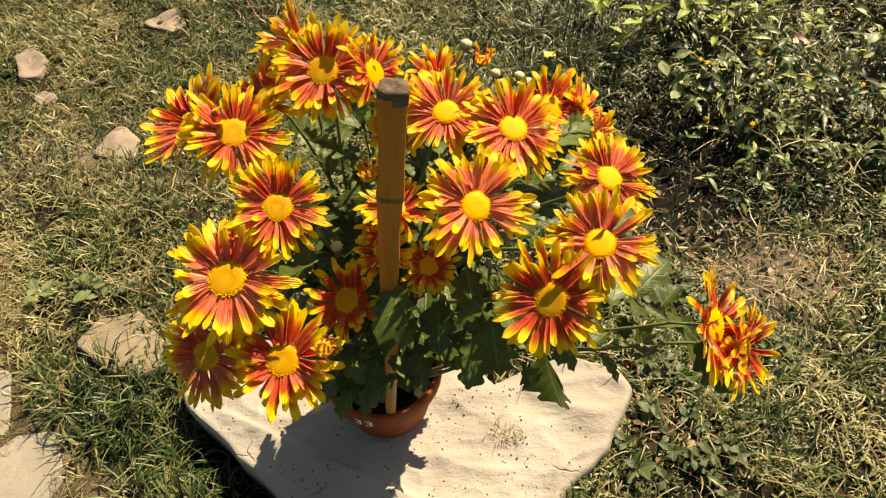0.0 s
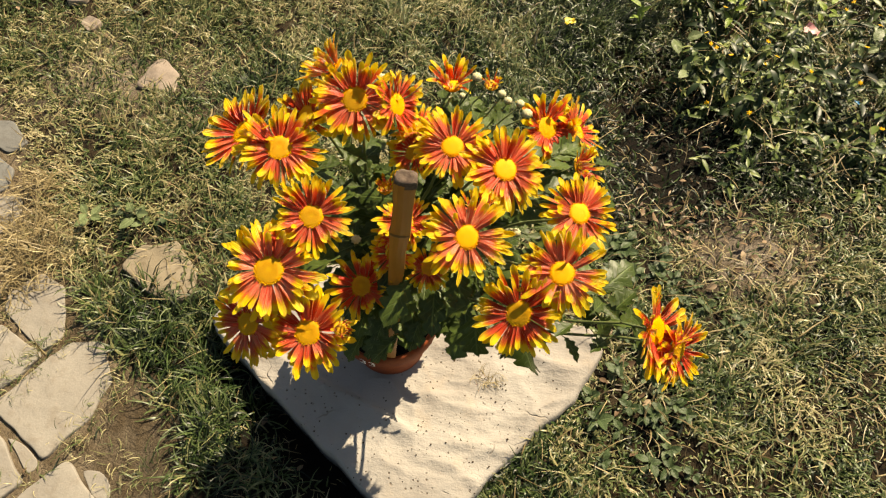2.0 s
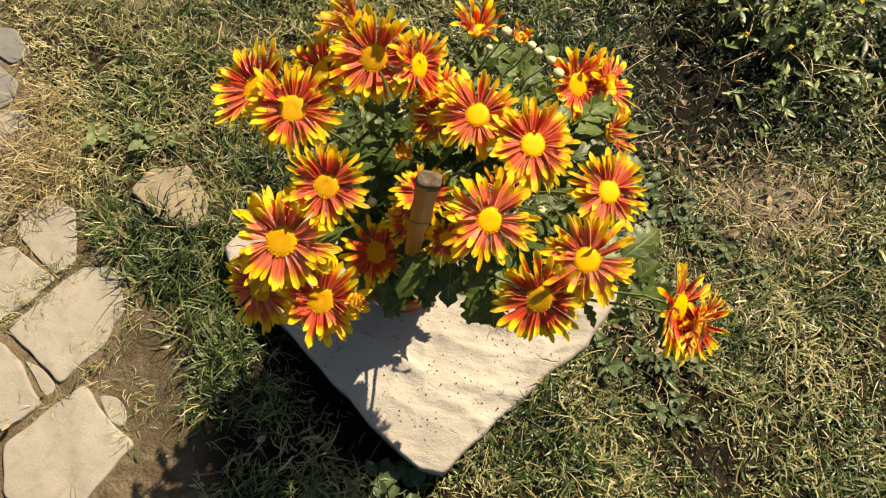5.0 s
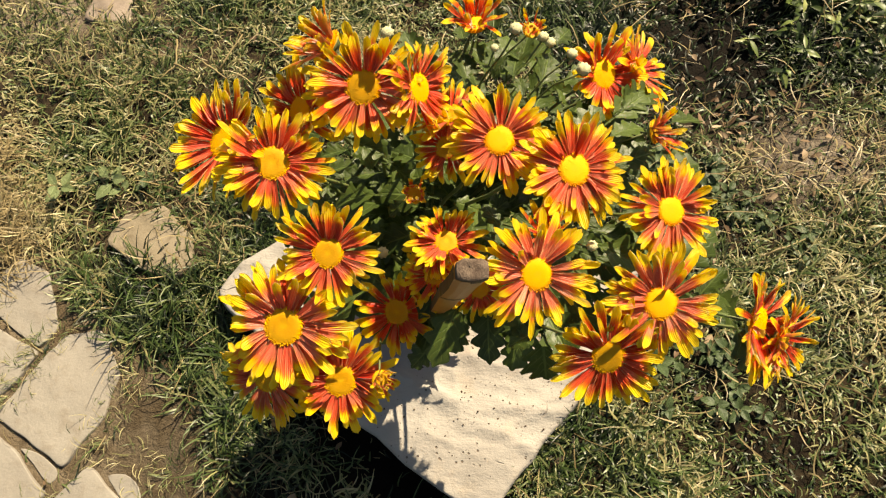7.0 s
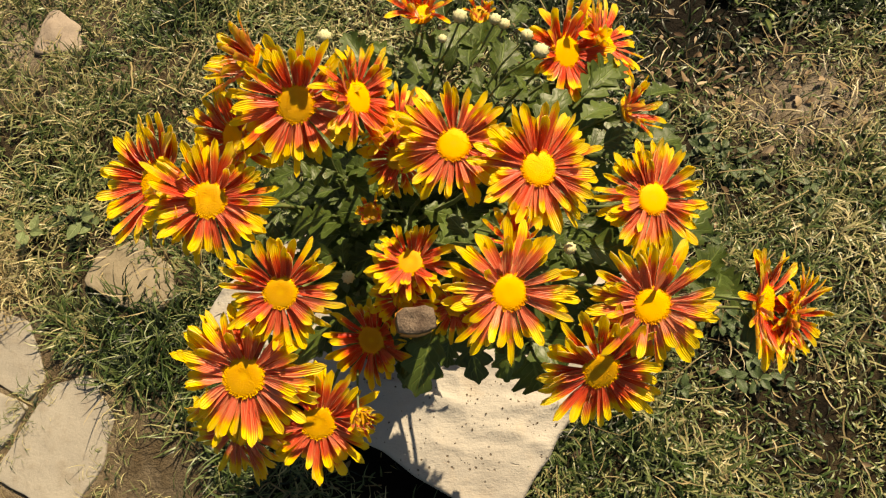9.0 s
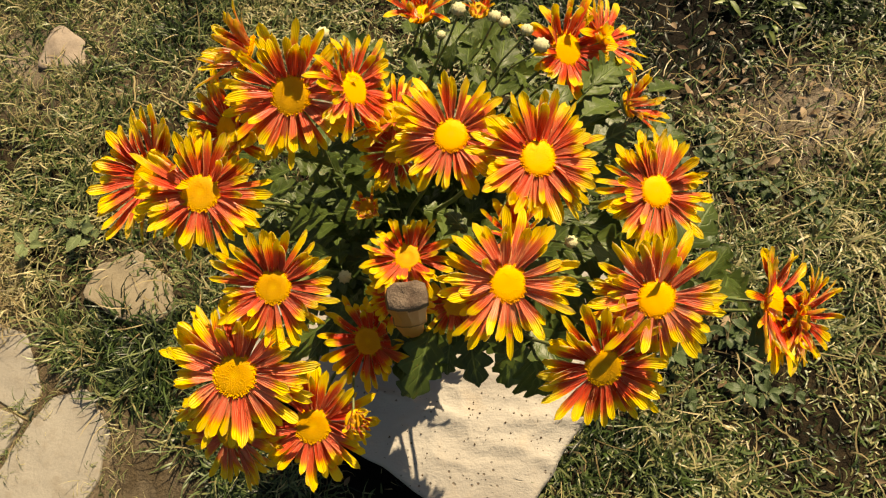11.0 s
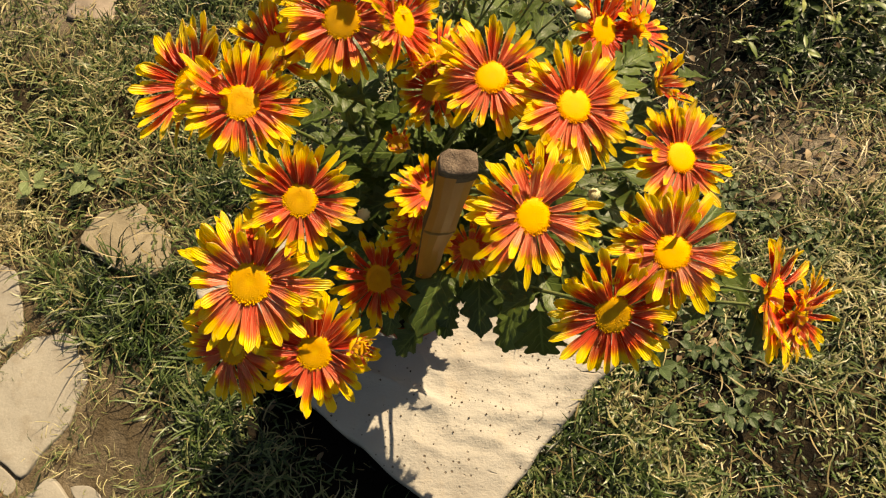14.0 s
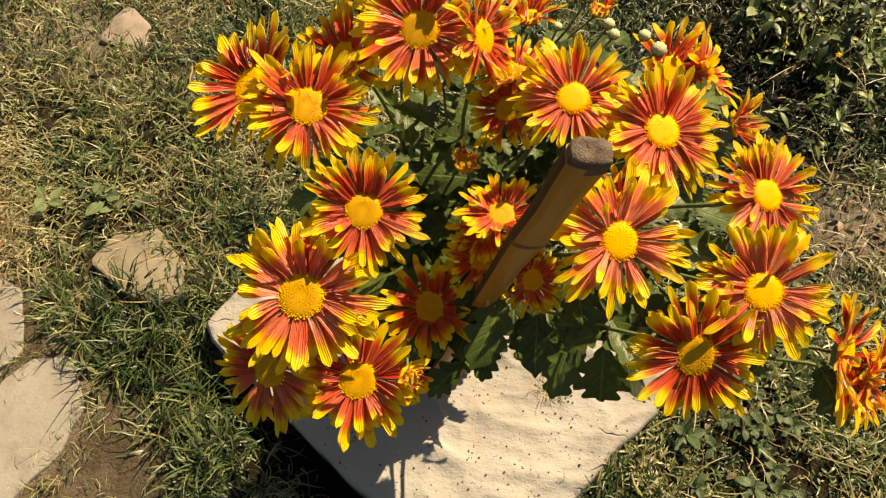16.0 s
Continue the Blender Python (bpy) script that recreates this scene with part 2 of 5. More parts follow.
PETAL = petal_material("red_and_yellow_petal", False)
PETAL_BACK = petal_material("yellow_petal_back", True)
LEAF = leaf_material("grey_green_leaf", (0.005, 0.015, 0.003), (0.088, 0.130, 0.027))
WEED = leaf_material("weed_leaf", (0.012, 0.030, 0.010), (0.085, 0.125, 0.050))
PALE_WEED = leaf_material("pale_weed_leaf", (0.075, 0.105, 0.040), (0.21, 0.26, 0.12))
LIME_WEED = leaf_material("lime_weed_leaf", (0.10, 0.165, 0.022), (0.27, 0.36, 0.060))
STEM = plain_material("green_stem", (0.08, 0.12, 0.035), (0.15, 0.16, 0.06), 0.55, 60, 0.4)
GRASS = grass_material()
STRAW = island_leaf_material("dry_straw", (0.0, (0.10, 0.070, 0.036)), (0.5, (0.24, 0.185, 0.092)), (1.0, (0.38, 0.31, 0.175)), share=0.1, patchy=0.2)
BUSH_LEAF = island_leaf_material("undergrowth_leaf", (0.0, (0.004, 0.010, 0.003)), (0.40, (0.022, 0.044, 0.011)), (0.78, (0.125, 0.175, 0.045)), (1.0, (0.46, 0.47, 0.18)), share=0.18, rough=0.44, patchy=0.40, spec=0.38)
LITTER = island_leaf_material("dead_leaf", (0.0, (0.06, 0.034, 0.020)), (0.5, (0.16, 0.10, 0.057)), (1.0, (0.40, 0.30, 0.20)), share=0.05, rough=0.6, patchy=0.2)
EARTH = ground_material()
SLAB = slab_material()
PAVER = stone_material("sandstone_paver", (0.292, 0.268, 0.232), (0.230, 0.208, 0.180), (0.20, 0.165, 0.125), rough=0.62)
GREY_PAVER = stone_material("grey_paving_stone", (0.185, 0.185, 0.175), (0.135, 0.132, 0.125), (0.095, 0.085, 0.07), rough=0.62)
MUDDY = stone_material("muddy_flagstone", (0.165, 0.132, 0.080), (0.10, 0.077, 0.045), (0.060, 0.043, 0.025), rough=0.50)
DUSTY = stone_material("dusty_flat_stone", (0.27, 0.225, 0.165), (0.20, 0.165, 0.115), (0.12, 0.09, 0.055), 1.4, 0.8)
FIELD_STONE = stone_material("grey_pink_stone", (0.30, 0.245, 0.20), (0.22, 0.175, 0.145), (0.13, 0.095, 0.068), 1.3)
TERRACOTTA = plain_material("red_oxide_pot", (0.17, 0.032, 0.010), (0.25, 0.062, 0.020), 0.68, 30, 0.18, 0.35)
POT_SOIL = plain_material("dark_potting_soil", (0.008, 0.006, 0.005), (0.028, 0.020, 0.014), 0.95, 90, 0.15, 0.9)
CRUMB = plain_material("dry_crumb", (0.05, 0.034, 0.022), (0.11, 0.075, 0.05), 0.95, 90, 0.15, 0.5)
BAMBOO = plain_material("brown_bamboo", (0.34, 0.125, 0.016), (0.48, 0.21, 0.038), 0.45, 30, 0.4, 0.3, (1, 1, 0.12))
# Dark brown that paints shade on the stake's left side; also colours a twig
SHADED_EDGE_AND_TWIG = plain_material("shaded_bamboo_edge_and_twig", (0.030, 0.016, 0.008), (0.070, 0.038, 0.018), 0.7, 60, 0.2, 0.4, (1, 1, 0.15))
BAMBOO_NODE = plain_material("bamboo_node", (0.12, 0.06, 0.025), (0.22, 0.12, 0.05), 0.6, 60, 0.3)
BAMBOO_END = plain_material("weathered_bamboo_end", (0.075, 0.050, 0.038), (0.17, 0.125, 0.095), 0.85, 160, 0.2, 0.8)
WHITE_PAINT = plain_material("white_paint", (0.80, 0.78, 0.74), (0.86, 0.84, 0.80), 0.7, 80, 0.3)
DISC = disc_material("golden_florets", (0.86, 0.42, 0.007), (0.74, 0.26, 0.004))
# Darker, browner middle than DISC, used on some heads
DISC_OCHRE = disc_material("ochre_florets", (0.52, 0.25, 0.006), (0.80, 0.40, 0.006))
DISC_DARK = disc_material("young_florets", (0.52, 0.27, 0.015), (0.70, 0.38, 0.015))
CALYX = plain_material("green_calyx", (0.10, 0.14, 0.05), (0.17, 0.20, 0.085), 0.6, 90, 0.3)
BUD = plain_material("pale_bud", (0.48, 0.47, 0.24), (0.64, 0.60, 0.38), 0.55, 120, 0.35, 0.4)
YELLOW_WILD = plain_material("small_yellow_petals", (0.75, 0.38, 0.01), (0.85, 0.52, 0.02), 0.6, 200, 0.3)
PINK = plain_material("faded_pink_plastic", (0.62, 0.30, 0.30), (0.75, 0.48, 0.46), 0.35, 60, 0.5, 0.4)
BLUE = plain_material("blue_plastic", (0.03, 0.20, 0.42), (0.06, 0.28, 0.52), 0.35, 60, 0.5, 0.3)
YELLOW_LEAF = plain_material("yellowed_leaf", (0.62, 0.46, 0.03), (0.72, 0.58, 0.10), 0.5, 60, 0.4, 0.4)


# ---- building helpers ----
def mesh_of(name, verts, faces, materials, uvs=None, smooth=True, slots=None):
    """A mesh from vertices and faces; uvs are per vertex."""
    me = bpy.data.meshes.new(name)
    me.from_pydata([tuple(v) for v in verts], [], faces)
    for mat in materials if isinstance(materials, (list, tuple)) else (materials,):
        me.materials.append(mat)
    if uvs is not None:
        layer = me.uv_layers.new(name="UVMap")
        idx = np.empty(len(me.loops), np.int32)
        me.loops.foreach_get("vertex_index", idx)
        layer.data.foreach_set("uv", np.asarray(uvs, np.float32)[idx].ravel())
    if slots is not None:
        me.polygons.foreach_set("material_index", np.asarray(slots, np.int32))
    me.polygons.foreach_set("use_smooth", np.full(len(me.polygons), smooth))
    me.update()
    return me


def part(name, me, parent, m=Matrix(), label="", kind=""):
    """One mesh object under a thing or a part; m is its pose in its parent's frame."""
    ob = new(name, me)
    ob.parent = parent
    ob.matrix_basis = m
    return tagged(ob, label=label, kind=kind)


def thing(name, at, label, category, group="", kind=""):
    ob = new(name)
    ob.empty_display_size = 0.02
    ob.matrix_basis = Matrix.Translation(at)
    return tagged(ob, label, category, group, kind)


def frame_of(normal, spin=0.0):
    """A turn whose z points along normal."""
    return Vector(normal).to_track_quat("Z", "Y").to_matrix().to_4x4() @ Matrix.Rotation(spin, 4, "Z")


def tube(points, radii, sides=6):
    """Vertices and faces of a closed tube along points."""
    pts = [Vector(p) for p in points]
    verts, faces = [], []
    for i, p in enumerate(pts):
        way = (pts[min(i + 1, len(pts) - 1)] - pts[max(i - 1, 0)]).normalized()
        a = way.orthogonal().normalized()
        if i:
            a = (last - way * last.dot(way)).normalized()
        last, b = a, way.cross(a)
        for k in range(sides):
            t = 2 * math.pi * k / sides
            verts.append(p + (a * math.cos(t) + b * math.sin(t)) * radii[i])
    for i in range(len(pts) - 1):
        for k in range(sides):
            l = (k + 1) % sides
            faces.append((i * sides + k, i * sides + l, (i + 1) * sides + l, (i + 1) * sides + k))
    faces.append(tuple(reversed(range(sides))))
    faces.append(tuple(range((len(pts) - 1) * sides, len(pts) * sides)))
    return verts, faces


def bend(a, b, c, n):
    """n points of the curve from a by b to c."""
    a, b, c = Vector(a), Vector(b), Vector(c)
    return [a * (1 - t) ** 2 + b * 2 * t * (1 - t) + c * t * t for t in (i / (n - 1) for i in range(n))]


def outline(poly, step, rough, seed, rounding=1):
    """A polygon's edge cut into short steps, its corners worn round and its line uneven."""
    rng = random.Random(seed)
    pts = []
    for i, a in enumerate(poly):
        b = poly[(i + 1) % len(poly)]
        n = max(2, int(math.dist(a, b) / step))
        for k in range(n):
            pts.append(Vector((a[0] + (b[0] - a[0]) * k / n, a[1] + (b[1] - a[1]) * k / n)))
    for _ in range(rounding):
        pts = [(pts[i - 1] + pts[i] * 2 + pts[(i + 1) % len(pts)]) / 4 for i in range(len(pts))]
    off = rng.random() * 50
    return [p + Vector((noise.noise(Vector((p.x * 22, p.y * 22, off))), noise.noise(Vector((p.x * 22, p.y * 22, off + 9))))) * rough for p in pts]


def block(poly, top, deep, rings, relief, edge=0.008, step=0.02, rough=0.006, seed=1, wave=None):
    """Vertices and faces of a stone of that plan: worn rim, uneven top, closed below."""
    line = outline(poly, step, rough, seed)
    mid = sum(line, Vector((0, 0))) / len(line)
    n, verts, faces = len(line), [], []
    rows = [(1.0, -deep, 0), (1.006, -edge * 1.6, 0), (0.997, -edge * 0.5, 0.3), (0.988, -edge * 0.08, 0.8)]
    rows += [(0.965 * (1 - k / rings), 0.0, 1) for k in range(rings)]
    for scale, z, amount in rows:
        for p in line:
            q = mid + (p - mid) * scale
            h = relief * (noise.noise(Vector((q.x * 11, q.y * 11, seed))) + 0.45 * noise.noise(Vector((q.x * 31, q.y * 31, seed + 3))))
            if wave:
                h += wave(q.x, q.y)
            verts.append((q.x, q.y, top + z + h * amount))
    verts.append((mid.x, mid.y, top + relief * noise.noise(Vector((mid.x * 11, mid.y * 11, seed)))))
    for r in range(len(rows) - 1):
        for k in range(n):
            l = (k + 1) % n
            faces.append((r * n + k, r * n + l, (r + 1) * n + l, (r + 1) * n + k))
    last = (len(rows) - 1) * n
    faces += [(last + k, last + (k + 1) % n, len(verts) - 1) for k in range(n)]
    faces.append(tuple(reversed(range(n))))
    return verts, faces


def inside(px, py, poly):
    """Which of the points lie in the polygon."""
    hit = np.zeros(px.shape, bool)
    for i, (ax, ay) in enumerate(poly):
        bx, by = poly[i - 1]
        hit ^= ((ay > py) != (by > py)) & (px < (bx - ax) * (py - ay) / (by - ay + 1e-12) + ax)
    return hit


def from_line(px, py, line, closed=False):
    """Distance of points from a line of corners."""
    best = np.full(px.shape, 1e9)
    pairs = list(zip(line, line[1:])) + ([(line[-1], line[0])] if closed else [])
    for (ax, ay), (bx, by) in pairs:
        dx, dy = bx - ax, by - ay
        t = np.clip(((px - ax) * dx + (py - ay) * dy) / (dx * dx + dy * dy), 0, 1)
        best = np.minimum(best, np.hypot(px - ax - t * dx, py - ay - t * dy))
    return best


# ---- the plan ----
SLAB_PLAN = [(0.039, 0.258), (0.087, 0.323), (0.174, 0.437), (0.266, 0.542), (0.292, 0.60), (0.318, 0.655), (0.285, 0.70), (0.20, 0.705), (0.155, 0.69), (0.125, 0.645), (0.085, 0.635), (0.06, 0.66), (0.03, 0.76),
             (-0.06, 0.80), (-0.20, 0.79), (-0.335, 0.735), (-0.445, 0.665), (-0.478, 0.602), (-0.455, 0.571), (-0.338, 0.485), (-0.214, 0.395), (-0.077, 0.296), (-0.004, 0.257)]
SLAB_TOP = 0.03
PATH_EDGE_Y = np.array([-0.6, 0.05, 0.2, 0.32, 0.45, 0.53, 0.63, 0.75, 0.9, 1.0, 1.2, 1.5, 2.2])
PATH_EDGE_X = np.array([-0.33, -0.36, -0.37, -0.42, -0.53, -0.68, -0.79, -0.92, -1.01, -1.10, -1.28, -1.6, -2.4])
SLAB_FRONT = [(0.045, 0.262), (0.087, 0.323), (0.174, 0.437), (0.266, 0.542), (0.30, 0.60)]
DITCH = [(-0.47, 0.572), (-0.455, 0.561), (-0.338, 0.475), (-0.214, 0.385), (-0.082, 0.287), (-0.02, 0.25)]
POT_AT = Vector((-0.106, 0.603, SLAB_TOP))


def ripple(x, y, s=1.0):
    """Smooth unevenness of the ground, about -1 to 1."""
    return (np.sin(x * 5.1 * s + 1.3 * np.sin(y * 3.7 * s)) + np.sin(y * 6.3 * s + 1.7 * np.sin(x * 4.1 * s) + 2.0) + 0.6 * np.sin(x * 13.7 * s + y * 11.1 * s + 0.7)) / 2.6


def path_side(x, y):
    """Above zero on the paved side."""
    return np.interp(y, PATH_EDGE_Y, PATH_EDGE_X) - x


def ground_z(x, y):
    x, y = np.asarray(x, float), np.asarray(y, float)
    z = (0.008 * ripple(x, y) + 0.004 * ripple(x + 3, y + 1, 3.1)) * np.clip(1 - path_side(x, y) / 0.08, 0.25, 1)
    z = z - 0.035 * np.clip(y - 1.0, 0, 2)
    z = z - 0.002 * np.clip(path_side(x, y) / 0.08, 0, 1)
    z = z - 0.065 * np.exp(-(from_line(x, y, DITCH) / 0.075) ** 2)
    z = z - 0.05 * np.exp(-((x - 0.42) / 0.14) ** 2 - ((y - 1.32) / 0.25) ** 2) - 0.08 * np.exp(-((x - 1.1) / 0.2) ** 2 - ((y - 1.85) / 0.15) ** 2)
    z = z + 0.016 * np.exp(-((x + 0.56) ** 2 + (y - 0.58) ** 2) / 0.03)
    z = z - 0.055 * np.exp(-(((x + 0.772) / 0.020) ** 2 + ((y - 0.878) / 0.017) ** 2) ** 2)
    z = np.where(inside(x, y, SLAB_PLAN), np.minimum(z, -0.02), z)
    return np.where(np.hypot(x, y - 1) > 6, -0.03, z)


def put_ground():
    def ticks(lo, hi, step):
        near = np.arange(lo, hi + step / 2, step)
        grow = np.cumsum(step * 1.5 ** np.arange(1, 26))
        return np.concatenate([(lo - grow)[::-1], near, hi + grow])

    xs, ys = ticks(-2.3, 2.0, 0.02), ticks(-0.75, 2.95, 0.02)
    gx, gy = np.meshgrid(xs, ys)
    z = ground_z(gx, gy)
    verts = np.stack([gx.ravel(), gy.ravel(), z.ravel()], 1)
    w = len(xs)
    a = (np.arange(len(ys) - 1)[:, None] * w + np.arange(w - 1)).ravel()
    me = mesh_of("ground", verts.tolist(), np.stack([a, a + 1, a + w + 1, a + w], 1).tolist(), EARTH)
    mud = np.clip(path_side(gx, gy) / 0.06 + 0.4, 0, 1)
    bare = np.maximum(np.exp(-(((gx - 0.65) / 0.12) ** 2 + ((gy - 0.925) / 0.09) ** 2)), np.exp(-(((gx + 1.0) / 0.2) ** 2 + ((gy - 1.25) / 0.12) ** 2)))
    dust = 0.8 * np.exp(-(((gx + 0.63) / 0.10) ** 2 + ((gy - 0.71) / 0.09) ** 2)) + 0.6 * np.exp(-(((gx + 0.69) / 0.14) ** 2 + ((gy - 1.14) / 0.07) ** 2)) + 0.7 * np.exp(-(((gx - 0.52) / 0.13) ** 2 + ((gy - 0.98) / 0.08) ** 2))
    mud = np.maximum(np.maximum(mud, 0.9 * bare), np.clip(dust, 0, 1))
    # Mask of painted shade: beside the slab, in the hollows, under the weeds
    shaded = 1.4 * np.exp(-(from_line(gx, gy, DITCH) / 0.10) ** 2)
    shaded = shaded + np.exp(-((gx - 0.48) / 0.18) ** 2 - ((gy - 1.18) / 0.18) ** 2) + np.exp(-((gx - 0.52) / 0.20) ** 2 - ((gy - 1.16) / 0.14) ** 2) + np.exp(-((gx - 0.85) / 0.35) ** 2 - ((gy - 1.35) / 0.25) ** 2)
    shaded = shaded + np.exp(-((gx + 0.30) / 0.14) ** 2 - ((gy - 0.25) / 0.08) ** 2) + np.exp(-(((gx + 0.772) / 0.026) ** 2 + ((gy - 0.878) / 0.022) ** 2) ** 2) + 0.6 * np.exp(-((gx - 0.44) / 0.07) ** 2 - ((gy - 0.46) / 0.07) ** 2) + 0.8 * np.exp(-((gx - 0.33) / 0.08) ** 2 - ((gy - 0.86) / 0.07) ** 2)
    shaded = np.clip(shaded, 0, 1)
    mud = mud * (1 - shaded) * (1 - 0.55 * np.exp(-((gx + 0.5) / 0.14) ** 2 - ((gy - 0.32) / 0.16) ** 2))
    far = np.clip((np.maximum(np.abs(gx + 0.1) / 2.0, np.abs(gy - 1.1) / 1.75) - 0.72) / 0.30 + 0.12 * ripple(gx, gy, 1.4), 0, 1)
    far = np.maximum(far, np.clip((path_side(gx, gy) - 0.85) / 0.2 + 0.15 * ripple(gx, gy, 1.4), 0, 1))
    for name, values in (("mud", mud), ("far", far), ("shaded", shaded), ("dust", bare)):
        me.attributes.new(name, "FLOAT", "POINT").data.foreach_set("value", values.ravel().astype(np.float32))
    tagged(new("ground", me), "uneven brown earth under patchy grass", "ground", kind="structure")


put_ground()


TROWEL = [((-0.401, 0.569), (-0.277, 0.521), 0.006), ((-0.277, 0.521), (-0.199, 0.491), 0.008), ((-0.199, 0.491), (-0.115, 0.463), 0.008), ((-0.115, 0.463), (-0.02, 0.425), 0.006), ((0.02, 0.49), (0.14, 0.495), 0.0045), ((0.06, 0.395), (0.15, 0.43), 0.004), ((0.15, 0.43), (0.20, 0.47), 0.0035), ((-0.02, 0.345), (0.04, 0.335), 0.003), ((0.028, 0.438), (0.066, 0.423), 0.005), ((0.066, 0.423), (0.170, 0.420), 0.0055), ((-0.050, 0.503), (0.052, 0.516), 0.005), ((-0.116, 0.439), (-0.063, 0.447), 0.004), ((0.10, 0.47), (0.20, 0.50), 0.003), ((-0.02, 0.36), (0.06, 0.35), 0.003), ((0.12, 0.56), (0.24, 0.60), 0.004)]


def slab_wave(x, y):
    """Ridges left by the trowel."""
    ridge = 1 - abs(noise.noise(Vector((x * 13 + y * 5, y * 17 - x * 6, 2.5)))) * 2
    fold = 1 - abs(noise.noise(Vector((x * 4 + y * 3, y * 9 - x * 2, 6.5)))) * 5
    d = 0.0026 * max(0.0, ridge) ** 3 + 0.0065 * max(0.0, fold) ** 2 + 0.0026 * math.sin(x * 30 + y * 42 + 2.2 * noise.noise(Vector((x * 9, y * 9, 4)))) * (0.5 + noise.noise(Vector((x * 6, y * 6, 8))))
    for (ax, ay), (bx, by), high in TROWEL:
        dx, dy = bx - ax, by - ay
        q = min(1.0, max(0.0, ((x - ax) * dx + (y - ay) * dy) / (dx * dx + dy * dy)))
        off = (x - ax - q * dx) * dy - (y - ay - q * dy) * dx
        far = math.hypot(x - ax - q * dx, y - ay - q * dy) / (0.006 + 0.010 * (off > 0))
        d += high * (0.35 + 0.65 * math.sin(math.pi * q)) * math.exp(-far * far)
    return d - 0.012 * max(0.0, 0.36 - y) * 4


def put_slab():
    verts, faces = block(SLAB_PLAN, SLAB_TOP, 0.12, 80, 0.0030, 0.006, 0.008, 0.005, 5, slab_wave)
    tagged(new("concrete_slab", mesh_of("concrete_slab", verts, faces, SLAB)), "pale weathered concrete slab with a hand-worked wavy top", "slab")


put_slab()

# Paving stones of the path, by their corners
PAVING = [
    [(-1.231, 0.926), (-1.153, 0.955), (-1.073, 0.91), (-1.067, 0.856), (-1.143, 0.778), (-1.26, 0.85)],
    [(-1.139, 0.772), (-1.058, 0.84), (-1.02, 0.841), (-0.993, 0.778), (-1.046, 0.714), (-1.08, 0.672), (-1.16, 0.72)],
    [(-1.067, 0.651), (-1.013, 0.681), (-0.96, 0.638), (-0.941, 0.604), (-0.967, 0.551), (-1.015, 0.54), (-1.10, 0.60)],
    [(-0.931, 0.599), (-0.885, 0.657), (-0.82, 0.627), (-0.775, 0.527), (-0.802, 0.488), (-0.913, 0.555)],
    [(-0.985, 0.48), (-0.914, 0.532), (-0.803, 0.477), (-0.846, 0.411), (-0.895, 0.352), (-1.0, 0.42)],
]
PAVING += [
    [(-0.849, 0.362), (-0.808, 0.434), (-0.759, 0.511), (-0.690, 0.522), (-0.640, 0.450), (-0.655, 0.372), (-0.708, 0.285)],
    [(-0.90, 0.345), (-0.846, 0.329), (-0.803, 0.304), (-0.728, 0.237), (-0.775, 0.180), (-0.93, 0.24)],
    [(-0.762, 0.152), (-0.664, 0.287), (-0.641, 0.275), (-0.601, 0.233), (-0.529, 0.203), (-0.593, 0.076), (-0.723, 0.068)],
    [(-0.630, 0.275), (-0.596, 0.281), (-0.563, 0.259), (-0.553, 0.220), (-0.590, 0.232)],
    [(-0.640, 0.315), (-0.625, 0.375), (-0.600, 0.425), (-0.538, 0.428), (-0.467, 0.375), (-0.450, 0.285), (-0.500, 0.215), (-0.545, 0.262)],
    [(-0.795, 0.310), (-0.752, 0.300), (-0.712, 0.272), (-0.722, 0.248)],
    [(-0.560, 0.10), (-0.505, 0.190), (-0.415, 0.190), (-0.375, 0.11), (-0.45, 0.03)],
    [(-0.73, 0.055), (-0.60, 0.062), (-0.56, -0.05), (-0.70, -0.06)],
    [(-1.209, 1.04), (-1.146, 1.057), (-1.08, 0.994), (-1.107, 0.958), (-1.172, 0.98)],
    [(-1.02, 0.40), (-0.92, 0.335), (-0.95, 0.25), (-1.06, 0.30)],
    [(-0.95, 0.22), (-0.79, 0.150), (-0.74, 0.05), (-0.90, 0.06)],
    [(-1.19, 0.70), (-1.10, 0.64), (-1.13, 0.57), (-1.22, 0.61)],
    [(-1.12, 0.56), (-1.01, 0.50), (-1.05, 0.42), (-1.16, 0.47)],
]


def grown(plan, k):
    cx, cy = sum(p[0] for p in plan) / len(plan), sum(p[1] for p in plan) / len(plan)
    return [(cx + (x - cx) * k, cy + (y - cy) * k) for x, y in plan]


path = thing("pavement", (-0.85, 0.45, -0.02), "footpath of irregular tan sandstone pieces with grassy joints", "footpath", kind="structure")
for i, plan in enumerate(PAVING):
    muddy = i in (9, 11)
    small = i in (8, 10)
    v, f = block(grown(plan, 1.06 if muddy else 0.99 if small else 1.025), -0.006 if muddy else 0.0 if small else 0.005, 0.05, 9, 0.0045 if muddy else 0.0030, 0.004, 0.010, 0.012 if muddy else 0.0055, 20 + i)
    part("paving_stone", mesh_of("paving_stone", v, f, MUDDY if muddy else GREY_PAVER if i in (0, 13) else PAVER), path, Matrix.Translation((0.85, -0.45, 0.02)))

